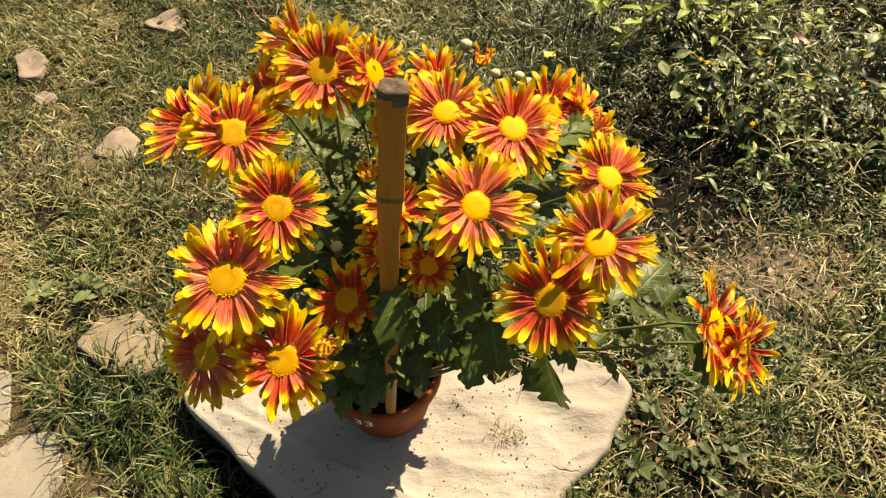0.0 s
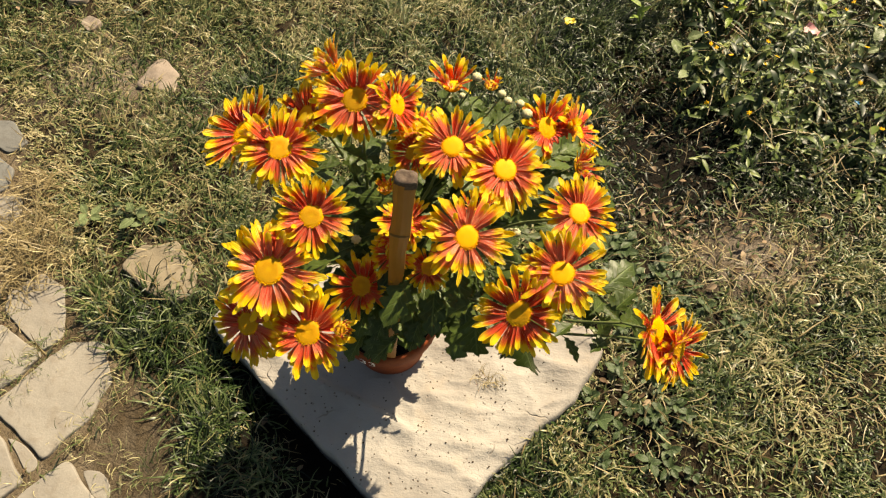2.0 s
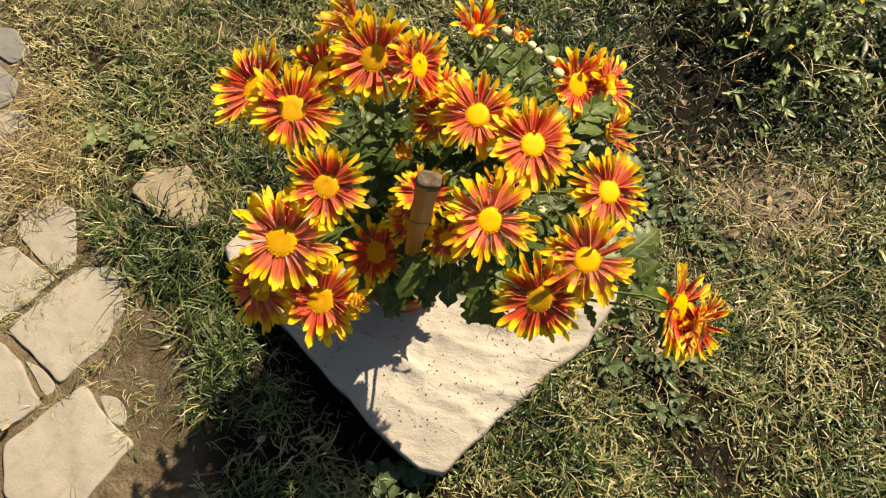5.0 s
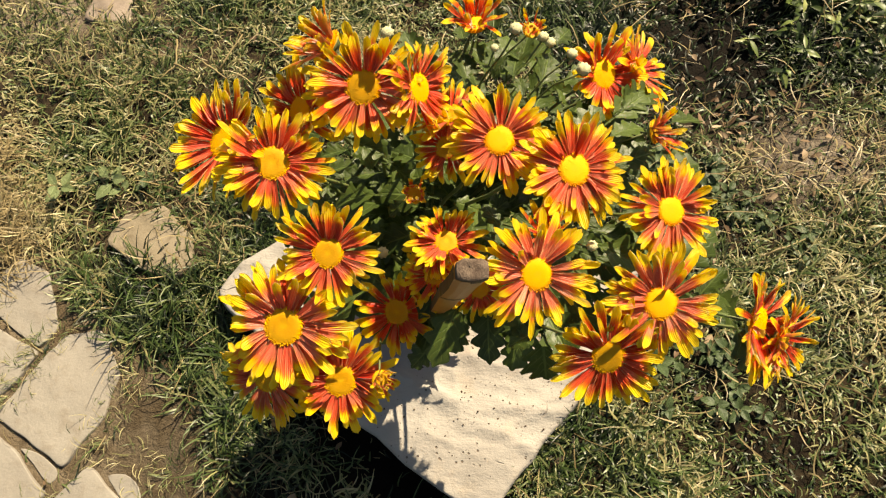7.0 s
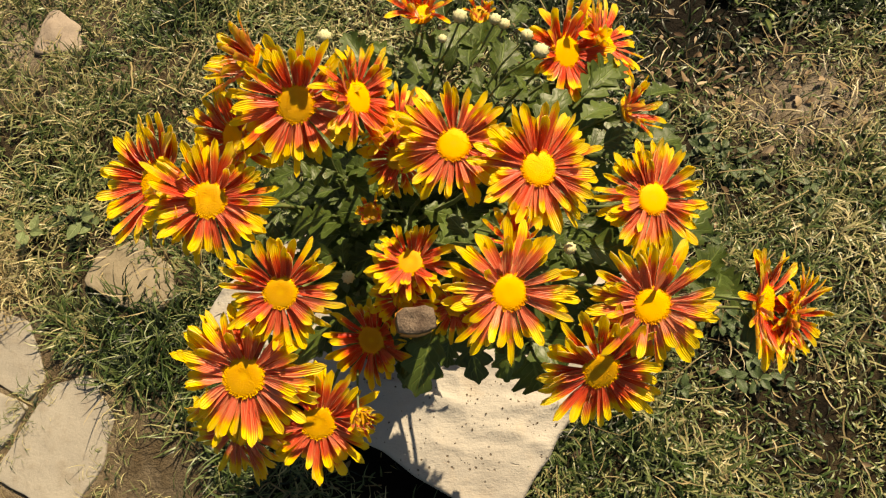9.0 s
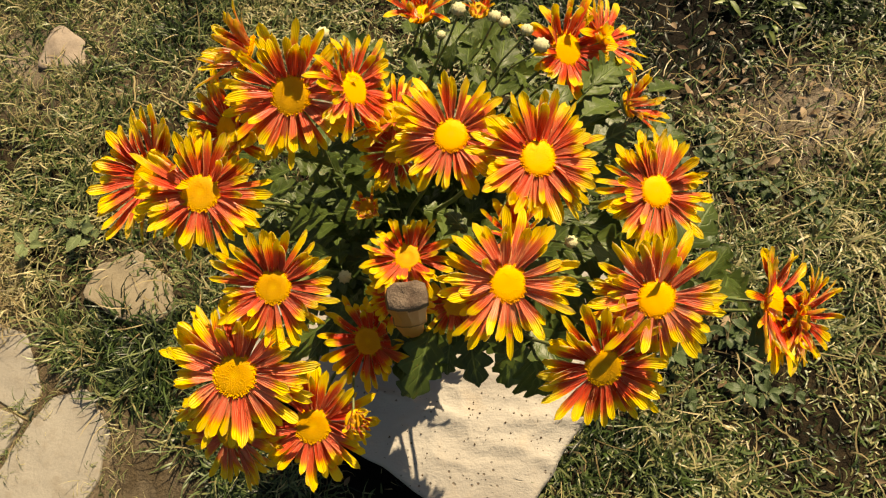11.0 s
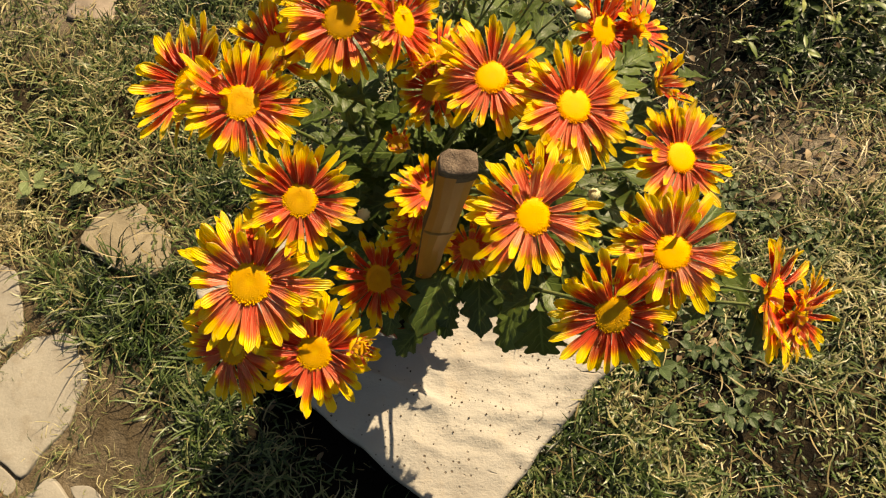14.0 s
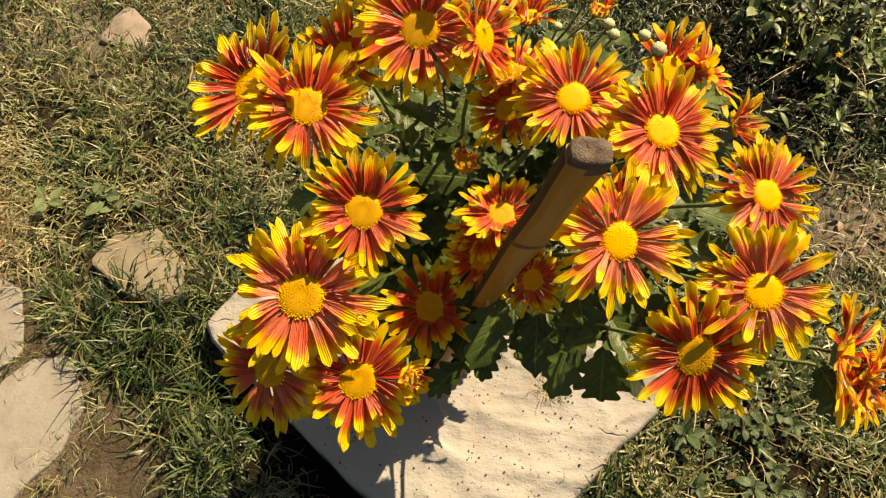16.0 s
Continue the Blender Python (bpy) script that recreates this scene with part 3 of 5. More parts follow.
FIELD = [
    ([(-1.269, 1.602), (-1.238, 1.641), (-1.162, 1.579), (-1.154, 1.506), (-1.202, 1.493)], 0.035),
    ([(-1.153, 1.436), (-1.131, 1.472), (-1.078, 1.439), (-1.096, 1.393)], 0.025),
    ([(-0.900, 1.215), (-0.866, 1.330), (-0.802, 1.278), (-0.789, 1.205)], 0.030),
    ([(-0.965, 1.769), (-0.905, 1.842), (-0.837, 1.786), (-0.865, 1.717)], 0.020),
    ([(-0.715, 0.700), (-0.690, 0.755), (-0.620, 0.775), (-0.560, 0.735), (-0.535, 0.655), (-0.575, 0.625), (-0.655, 0.650)], 0.008),
]
for i, (plan, rise) in enumerate(FIELD):
    cx, cy = sum(p[0] for p in plan) / len(plan), sum(p[1] for p in plan) / len(plan)
    flat = i == 4
    v, f = block(plan, float(ground_z(cx, cy)) + (0.011 if flat else rise * 0.35), 0.07, 8, 0.006 if flat else 0.012, 0.016, 0.014, 0.016 if flat else 0.010, 60 + i)
    tagged(new("stone", mesh_of("stone", v, f, DUSTY if i == 4 else FIELD_STONE)), "grey-pink stone half sunk in the grass", "stone", "stones in the grass")


# ---- grass and undergrowth ----
def ribbons(name, root, azimuth, length, width, lean, curl, material, steps=4, twist=None, lift=None, dry=None):
    """Many bent tapering blades in one mesh: columns of numbers, one row a blade."""
    n = len(length)
    rows = np.arange(steps + 1) / steps
    angle = lean[:, None] + curl[:, None] * rows
    seg = length[:, None] / steps
    out = np.concatenate([np.zeros((n, 1)), np.cumsum(np.sin(angle[:, :-1]) * seg, 1)], 1)
    up = np.concatenate([np.zeros((n, 1)), np.cumsum(np.cos(angle[:, :-1]) * seg, 1)], 1)
    swing = azimuth[:, None] + (0 if twist is None else twist[:, None] * rows)
    x = root[:, :1] + np.concatenate([np.zeros((n, 1)), np.cumsum(np.diff(out, axis=1) * np.cos(swing[:, 1:]), 1)], 1)
    y = root[:, 1:2] + np.concatenate([np.zeros((n, 1)), np.cumsum(np.diff(out, axis=1) * np.sin(swing[:, 1:]), 1)], 1)
    z = root[:, 2:] + up
    z = np.maximum(z, root[:, 2:] + 0.002 + 0.004 * rows)
    half = width[:, None] / 2 * np.clip(1.15 - rows ** 2.2, 0.06, 1)
    px, py = -np.sin(swing), np.cos(swing)
    a = np.stack([x + px * half, y + py * half, z], 2)
    b = np.stack([x - px * half, y - py * half, z + (0 if lift is None else lift[:, None] * half)], 2)
    co = np.stack([a, b], 2).reshape(n, -1, 3)
    per = 2 * (steps + 1)
    quad = np.array([[2 * k, 2 * k + 1, 2 * k + 3, 2 * k + 2] for k in range(steps)])
    faces = (np.arange(n)[:, None, None] * per + quad).reshape(-1, 4)
    me = bpy.data.meshes.new(name)
    me.vertices.add(n * per)
    me.vertices.foreach_set("co", co.astype(np.float32).ravel())
    me.loops.add(faces.size)
    me.loops.foreach_set("vertex_index", faces.astype(np.int32).ravel())
    me.polygons.add(len(faces))
    me.polygons.foreach_set("loop_start", np.arange(0, faces.size, 4, dtype=np.int32))
    me.polygons.foreach_set("use_smooth", np.ones(len(faces), bool))
    me.materials.append(material)
    me.update(calc_edges=True)
    if dry is not None:
        me.attributes.new("dry", "FLOAT", "POINT").data.foreach_set("value", np.repeat(dry, per).astype(np.float32))
    return me


def scatter(rng, count, density, lo=(-1.8, -0.12), hi=(1.5, 2.35)):
    """Places strewn by a density of 0 to 1."""
    x, y = rng.uniform(lo[0], hi[0], count), rng.uniform(lo[1], hi[1], count)
    keep = rng.random(count) < density(x, y)
    return x[keep], y[keep]


def on_stones(x, y):
    hit = inside(x, y, SLAB_PLAN)
    for plan in PAVING[:-1]:
        hit |= inside(x, y, plan)
    for i, (plan, _) in enumerate(FIELD):
        hit |= inside(x, y, grown(plan, 0.36) if i == 4 else plan)
    return hit


def patch(x, y, cx, cy, rx, ry):
    return np.exp(-((x - cx) / rx) ** 2 - ((y - cy) / ry) ** 2)


def grass_density(x, y):
    d = 0.62 + 0.42 * ripple(x + 5, y - 2, 1.7)
    clump = 0.5 + 0.8 * ripple(x + 0.03 * np.sin(y * 31), y + 0.03 * np.sin(x * 27), 11.0)
    d = np.clip(d + 0.15, 0.35, 1) * np.clip(clump * 1.25 + 0.12, 0.03, 1)
    side = path_side(x, y)
    d = d * np.clip(0.5 - side / 0.10, 0.03, 1)
    d = d * (1 - 0.80 * patch(x, y, 0.65, 0.925, 0.10, 0.08))
    d = d * (1 - patch(x, y, -0.772, 0.878, 0.030, 0.026)) * (1 - 0.45 * patch(x, y, 0.44, 0.46, 0.05, 0.06)) * (1 - 0.7 * patch(x, y, 0.34, 0.86, 0.10, 0.07))
    d = d * (1 - 0.50 * patch(x, y, 0.38, 1.05, 0.15, 0.10))
    d = d * (1 - 0.35 * patch(x, y, 0.75, 1.45, 0.45, 0.35))
    d = d * (1 - 0.65 * patch(x, y, 0.42, 1.30, 0.14, 0.28)) * (1 - 0.45 * patch(x, y, 0.50, 1.17, 0.17, 0.13))
    d = d * (1 - 0.9 * patch(x, y, 1.08, 1.82, 0.2, 0.14))
    d = d * (1 - 0.45 * patch(x, y, 0.38, 0.60, 0.07, 0.10))
    d = np.maximum(d, np.where((y < 0.56) & (x > 0.05), 1.0, 0.0) * (from_line(x, y, SLAB_FRONT) < 0.035))
    d = d * (1 - 0.6 * patch(x, y, -1.0, 1.25, 0.16, 0.10)) * (1 - 0.7 * patch(x, y, -0.69, 1.14, 0.13, 0.06))
    d = d * (1 - 0.40 * patch(x, y, 0.56, 0.95, 0.17, 0.10)) * (1 - 0.6 * patch(x, y, -0.63, 0.71, 0.11, 0.09))
    d = d * np.clip((from_line(x, y, DITCH) - 0.02) / 0.08, 0.03, 1) * (1 - 0.8 * patch(x, y, -0.30, 0.25, 0.14, 0.07)) * (1 - 0.6 * patch(x, y, -0.46, 0.24, 0.10, 0.06))
    rim = np.minimum(np.minimum(x + 2.3, 2.0 - x), np.minimum(y + 0.75, 2.95 - y))
    d = d * np.clip(rim / 0.5, 0, 1) * np.where((y > 2.0) | (y < -0.1) | (x > 1.35) | (x < -1.6), 0.45, 1)
    return np.where(on_stones(x, y), 0, d)


def dryness(x, y):
    """How much of the grass has gone to straw, place by place."""
    d = 0.42 + 0.24 * ripple(x - 2, y + 1, 1.5) + 0.22 * ripple(x + 4, y - 3, 4.3) + 0.10 * ripple(x, y, 9.0) + 0.16 * ripple(x + 0.03 * np.sin(y * 31), y + 0.03 * np.sin(x * 27), 11.0)
    d = d - 0.35 * patch(x, y, 0.36, 1.55, 0.24, 0.36) - 0.30 * patch(x, y, -0.50, 0.55, 0.22, 0.24) - 0.22 * patch(x, y, 0.42, 1.35, 0.24, 0.32)
    d = d + 0.06 * patch(x, y, -1.1, 1.45, 0.50, 0.40) + 0.02 * patch(x, y, 0.60, 0.45, 0.35, 0.3) - 0.22 * patch(x, y, -0.82, 0.93, 0.12, 0.10)
    d = d - 0.22 * patch(x, y, -0.42, 0.38, 0.16, 0.14) + 0.20 * np.exp(-(from_line(x, y, SLAB_FRONT) / 0.06) ** 2) + 0.18 * patch(x, y, -0.75, 0.90, 0.35, 0.30) + 0.05 * patch(x, y, 0.68, 0.68, 0.24, 0.18) - 0.28 * patch(x, y, 0.52, 0.36, 0.24, 0.14) - 0.55 * patch(x, y, 0.58, 1.18, 0.32, 0.18)
    return np.clip(d, 0, 1)


# Denser tufts by the ditch and between the paving stones: place, blades, dryness
TUFTS = [(-0.507, 0.420, 70, 0.35), (-0.415, 0.410, 110, 0.18), (-0.511, 0.283, 60, 0.50), (-0.425, 0.301, 60, 0.30), (-0.578, 0.546, 130, 0.22), (-0.635, 0.396, 40, 0.55), (-0.462, 0.503, 110, 0.18), (-0.625, 0.512, 90, 0.35),
         (-0.361, 0.443, 80, 0.15), (-0.578, 0.592, 120, 0.2), (-0.677, 0.577, 120, 0.25), (-0.737, 0.615, 110, 0.45), (-0.341, 0.329, 60, 0.2), (-0.274, 0.309, 40, 0.2), (-0.435, 0.375, 110, 0.25), (-0.838, 0.401, 50, 0.6), (-0.808, 0.462, 40, 0.6), (-0.52, 0.61, 90, 0.2), (-0.64, 0.63, 90, 0.2),
         (-0.495, 0.595, 120, 0.35), (-0.485, 0.645, 120, 0.45), (-0.455, 0.690, 90, 0.5), (-0.50, 0.565, 90, 0.3), (-0.80, 0.90, 60, 0.5), (-0.745, 0.905, 60, 0.45), (-0.735, 0.86, 60, 0.4), (-0.80, 0.855, 60, 0.5),
         (-0.862, 0.395, 26, 0.75), (-0.835, 0.440, 30, 0.6), (-0.800, 0.490, 30, 0.55), (-0.775, 0.515, 30, 0.6), (-0.905, 0.545, 22, 0.7), (-0.925, 0.595, 30, 0.75), (-0.945, 0.560, 30, 0.7), (-0.690, 0.325, 18, 0.8), (-0.650, 0.345, 22, 0.75), (-0.640, 0.300, 16, 0.8), (-0.605, 0.450, 26, 0.7), (-0.580, 0.300, 22, 0.75), (-0.545, 0.225, 22, 0.7), (-0.700, 0.240, 14, 0.8), (-0.745, 0.205, 14, 0.8), (-0.870, 0.350, 16, 0.8)]


def put_grass():
    rng = np.random.default_rng(11)
    x, y = scatter(rng, 1000000, grass_density, (-2.3, -0.75), (2.0, 2.95))
    n = len(x)
    root = np.stack([x, y, ground_z(x, y) - 0.004], 1)
    flow = 2.4 * ripple(x * 1.3, y * 1.3, 1.1) + rng.normal(0, 1.25, n)
    length = rng.gamma(8, 0.0066, n) * (0.8 + 0.5 * np.clip(ripple(x + 1, y + 4, 2.3), -0.6, 1))
    length = np.clip(length * 0.78, 0.016, 0.075)
    length = np.where((x > 0.0) & (y < 0.62), length * 0.88, length)
    length = length * (1 + 0.9 * patch(x, y, 0.25, 1.75, 0.45, 0.40))
    dry = dryness(x, y)
    edge = from_line(x, y, SLAB_FRONT) < 0.03
    flow = np.where(edge, rng.normal(2.5, 1.0, n), flow)
    width = rng.uniform(0.0014, 0.0033, n) * (1 + 0.6 * (rng.random(n) < 0.25))
    lean = rng.uniform(0.0, 0.9, n)
    for tx, ty, blades, green in TUFTS:
        q = rng.normal(0, 0.016, (blades, 2)) + (tx, ty)
        q = q[~inside(q[:, 0], q[:, 1], SLAB_PLAN)]
        k = len(q)
        root = np.concatenate([root, np.column_stack([q, ground_z(q[:, 0], q[:, 1]) - 0.003])])
        flow = np.concatenate([flow, np.arctan2(q[:, 1] - ty, q[:, 0] - tx) + rng.normal(0, 0.6, k)])
        length = np.concatenate([length, rng.uniform(0.035, 0.085, k) * (0.55 if green >= 0.5 else 1.0)])
        width = np.concatenate([width, rng.uniform(0.0020, 0.0038, k) * (0.45 if green >= 0.5 else 0.9)])
        lean = np.concatenate([lean, rng.uniform(0.1, 0.9, k)])
        dry = np.concatenate([dry, np.full(k, green) + rng.normal(0, 0.08, k)])
    n = len(length)
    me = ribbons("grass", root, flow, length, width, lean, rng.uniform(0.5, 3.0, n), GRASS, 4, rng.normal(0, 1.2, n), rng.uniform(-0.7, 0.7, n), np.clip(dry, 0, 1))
    tagged(new("grass", me), "short matted lawn grass, green mixed with yellow", "grass", kind="stuff")

    def straw_density(x, y):
        d = 0.25 + 0.4 * np.clip(ripple(x - 2, y + 3, 1.9), 0, 1)
        d = d * np.clip(0.75 - path_side(x, y) / 0.25, 0.10, 1)
        d = d + 2.4 * patch(x, y, -0.94, 0.69, 0.07, 0.09) + 1.0 * patch(x, y, -0.98, 0.87, 0.06, 0.06) + 0.9 * patch(x, y, 0.60, 0.93, 0.16, 0.10) + 0.5 * patch(x, y, -0.72, 0.47, 0.1, 0.05)
        d = np.where(from_line(x, y, DITCH) < 0.05, 0.12, d) * (1 - 0.85 * patch(x, y, 0.55, 1.20, 0.28, 0.17))
        bare = on_stones(x, y)
        for plan, _ in FIELD[2:5]:
            bare &= ~(inside(x, y, plan) & (ripple(x, y, 7.0) > 0.1))
        return np.where(bare, 0.0, d)

    x, y = scatter(rng, 27000, straw_density)
    for hx, hy, blades in ((-0.928, 0.715, 260), (-0.985, 0.748, 160), (-0.931, 0.663, 200), (-0.982, 0.872, 160), (-0.938, 0.622, 90), (-0.905, 0.77, 160), (-0.87, 0.69, 60)):
        x, y = np.append(x, rng.normal(hx, 0.028, blades)), np.append(y, rng.normal(hy, 0.028, blades))
    n = len(x)
    root = np.stack([x, y, ground_z(x, y) + rng.uniform(0.0, 0.016, n)], 1)
    me = ribbons("straw", root, rng.uniform(0, 6.28, n), np.clip(rng.gamma(7, 0.0068, n), 0.015, 0.10), rng.uniform(0.0010, 0.0028, n), rng.uniform(0.5, 1.3, n), rng.uniform(0.2, 1.6, n), STRAW, 4, rng.normal(0, 0.9, n), rng.uniform(-0.5, 0.5, n))
    tagged(new("dry_straw", me), "loose pale straw caught in the grass", "straw", kind="stuff")


put_grass()


def leafy(name, centre, along, across, length, width, droop, material, steps=5):
    """Many pointed leaves with a folded midrib in one mesh; along and across are unit rows."""
    n = len(length)
    rows = np.arange(steps + 1) / steps
    shape = np.sin(np.pi * np.clip(rows, 0.03, 0.985) ** 0.8) ** 0.9
    normal = np.cross(along, across)
    verts = []
    for k, r in enumerate(rows):
        mid = centre + along * (length * r)[:, None] - np.array([0, 0, 1.0]) * (droop * length * r * r)[:, None]
        half = across * (width * shape[k] / 2)[:, None]
        fold = normal * (width * shape[k] * 0.16)[:, None]
        verts += [mid + half + fold, mid, mid - half + fold]
    co = np.stack(verts, 1)
    per = 3 * (steps + 1)
    quad = []
    for k in range(steps):
        for j in range(2):
            quad.append([3 * k + j, 3 * k + j + 1, 3 * k + j + 4, 3 * k + j + 3])
    faces = (np.arange(n)[:, None, None] * per + np.array(quad)).reshape(-1, 4)
    me = bpy.data.meshes.new(name)
    me.vertices.add(n * per)
    me.vertices.foreach_set("co", co.astype(np.float32).ravel())
    me.loops.add(faces.size)
    me.loops.foreach_set("vertex_index", faces.astype(np.int32).ravel())
    me.polygons.add(len(faces))
    me.polygons.foreach_set("loop_start", np.arange(0, faces.size, 4, dtype=np.int32))
    me.polygons.foreach_set("use_smooth", np.ones(len(faces), bool))
    me.materials.append(material)
    me.update(calc_edges=True)
    return me


def unit(v):
    return v / np.linalg.norm(v, axis=1, keepdims=True)


def put_undergrowth():
    rng = np.random.default_rng(5)

    def bush_density(x, y):
        d = np.clip((y - 1.12 + 0.16 * np.clip((x - 0.65) / 0.2, 0, 1)) / 0.20, 0.04, 1) * np.clip((x - 0.46 - 0.10 * np.clip(1.5 - y, 0, 0.4)) / 0.14, 0, 1) * (y > 1.0)
        d = d * (1 - 0.9 * patch(x, y, 1.10, 1.86, 0.16, 0.12))
        return d * np.clip(0.55 + 0.9 * ripple(x, y, 2.2), 0.10, 1)

    x, y = scatter(rng, 2900, bush_density, (0.4, 1.0), (1.75, 2.5))
    height = rng.uniform(0.03, 0.16, len(x)) * np.clip((y - 1.0) / 0.45, 0.35, 1)
    lean = rng.normal(0, 0.45, (len(x), 2))
    foot = np.stack([x, y, ground_z(x, y)], 1)
    me = ribbons("weed_stalks", foot, np.arctan2(lean[:, 1], lean[:, 0]), height * 1.1, np.full(len(x), 0.0022), np.hypot(lean[:, 0], lean[:, 1]), np.zeros(len(x)), STRAW, 3, np.zeros(len(x)))
    tagged(new("weed_stalks", me), "thin pale stalks of the tangled weeds", "weed stalks", kind="stuff")
    sx, sy = scatter(rng, 2600, bush_density, (0.4, 1.0), (1.75, 2.5))
    n = len(sx)
    root = np.stack([sx, sy, ground_z(sx, sy) + rng.uniform(0.0, 0.07, n)], 1)
    me = ribbons("dry_weed_stems", root, rng.uniform(0, 6.28, n), rng.uniform(0.04, 0.15, n), rng.uniform(0.0012, 0.0026, n), rng.uniform(0.2, 1.2, n), rng.uniform(0.0, 1.6, n), STRAW, 5, rng.normal(0, 0.8, n))
    tagged(new("dry_weed_stems", me), "bent dry stems tangled among the weeds", "dry stems", kind="stuff")
    centre, along, across, length, width, droop = [], [], [], [], [], []
    for i in range(len(x)):
        turn = rng.uniform(0, 3.14)
        slim = rng.uniform(0.16, 0.42)
        for k in range(rng.integers(4, 8)):
            h = height[i] * (0.30 + 0.70 * k / 6)
            turn += 1.57 + rng.normal(0, 0.3)
            for s in (0, math.pi):
                a = turn + s + rng.normal(0, 0.3)
                centre.append(foot[i] + np.array([lean[i, 0] * h, lean[i, 1] * h, h]))
                along.append(np.array([math.cos(a), math.sin(a), rng.uniform(-0.3, 0.9)]))
                across.append(np.array([-math.sin(a), math.cos(a), rng.normal(0, 0.4)]))
                length.append((0.013 + 0.040 * rng.random() ** 1.5) * min(1.0, max(0.45, (y[i] - 0.85) / 0.45)))
                width.append(length[-1] * slim * rng.uniform(0.8, 1.3))
                droop.append(rng.uniform(0.1, 0.7))
    args = [np.array(centre), unit(np.array(along)), unit(np.array(across)), np.array(length), np.array(width), np.array(droop)]
    tagged(new("undergrowth", leafy("undergrowth", *args, BUSH_LEAF, 4)), "low tangled green weeds with narrow pointed leaves", "undergrowth", kind="stuff")

    def litter_density(x, y):
        d = 0.03 + 0.9 * patch(x, y, 0.45, 1.03, 0.16, 0.07) + 0.5 * patch(x, y, 0.64, 0.94, 0.16, 0.10) + 0.3 * patch(x, y, 0.36, 0.62, 0.1, 0.12) + 0.35 * patch(x, y, 0.8, 1.3, 0.4, 0.25)
        return np.where(on_stones(x, y), 0, d)

    x, y = scatter(rng, 15000, litter_density)
    n = len(x)
    a = rng.uniform(0, 6.28, n)
    along = unit(np.stack([np.cos(a), np.sin(a), rng.normal(0.1, 0.25, n)], 1))
    across = unit(np.stack([-np.sin(a), np.cos(a), rng.normal(0, 0.5, n)], 1))
    size = rng.uniform(0.008, 0.026, n)
    args = [np.stack([x, y, ground_z(x, y) + rng.uniform(0.003, 0.014, n)], 1), along, across, size, size * rng.uniform(0.3, 0.65, n), rng.normal(0.1, 0.3, n)]
    tagged(new("leaf_litter", leafy("leaf_litter", *args, LITTER)), "dead brown leaves strewn on the earth", "dead leaves", kind="stuff")


put_undergrowth()


# ---- leaves of weeds and of the potted plant ----
LEAF_SHAPES = {}


def leaf_mesh(name, halfwidth, rows, material, cup, droop, lobes=0.0, seed=0):
    """A leaf of length 1 along y, its half width given by a function, with a bent midrib."""
    cols, verts, faces, uvs = (-1, -0.62, -0.28, 0, 0.28, 0.62, 1), [], [], []
    for i in range(rows + 1):
        t = i / rows
        w = halfwidth(t)
        for c in cols:
            y = t + lobes * abs(c) * w
            z = cup * w * abs(c) ** 1.5 - droop * t * t + 0.035 * noise.noise(Vector((c * w * 6, t * 6, seed))) * (abs(c) + 0.2)
            verts.append((c * w, y, z))
            uvs.append(((c + 1) / 2, t))
    k = len(cols)
    for i in range(rows):
        for j in range(k - 1):
            faces.append((i * k + j, i * k + j + 1, (i + 1) * k + j + 1, (i + 1) * k + j))
    me = mesh_of(name, verts, faces, material, uvs)
    LEAF_SHAPES[me.name] = (verts, faces, uvs)
    return me


def lobed(t, a):
    """Half width of a chrysanthemum leaf: a stalk, then three pairs of lobes and a tip."""
    if t < 0.22:
        return 0.016 + 0.05 * max(0.0, t - 0.12)
    body = 0.30 * math.sin(math.pi * min(1.0, (t - 0.20) / 0.80) ** 0.85) ** 0.75
    bite = 0.5 + 0.5 * math.cos((t - 0.38 - 0.02 * a) * 2 * math.pi / 0.215)
    tooth = 0.5 + 0.5 * math.cos(t * 2 * math.pi / 0.066 + a)
    return max(0.008, body * (0.54 + 0.46 * bite ** 0.55) * (0.95 + 0.07 * tooth))


PLANT_LEAVES = [leaf_mesh("leaf", lambda t, a=a: lobed(t, a), 34, LEAF, cup, droop, 0.22, a) for a, cup, droop in ((0, 0.25, 0.25), (1, 0.45, 0.10), (2, 0.1, 0.45), (3, -0.25, 0.30))]
WEED_LEAVES = [leaf_mesh("leaf", lambda t: max(0.006, 0.30 * math.sin(math.pi * min(1, max(0, t - 0.12) / 0.88) ** 0.9) ** 0.8 if t > 0.13 else 0.014), 9, WEED, cup, droop, 0.0, s) for s, cup, droop in ((7, 0.3, 0.2), (8, 0.15, 0.4))]


PALE_LEAVES = [leaf_mesh("leaf", lambda t: max(0.006, 0.27 * math.sin(math.pi * min(1, max(0, t - 0.12) / 0.88) ** 0.9) ** 0.8 if t > 0.13 else 0.014), 9, PALE_WEED, cup, droop, 0.0, s) for s, cup, droop in ((9, 0.3, 0.1), (10, 0.15, 0.25))]

LIME_LEAVES = [leaf_mesh("leaf", lambda t: max(0.006, 0.20 * math.sin(math.pi * min(1, max(0, t - 0.10) / 0.90) ** 0.8) ** 0.9 if t > 0.11 else 0.012), 10, LIME_WEED, cup, droop, 0.0, s) for s, cup, droop in ((11, 0.35, 0.2), (12, 0.2, 0.5))]


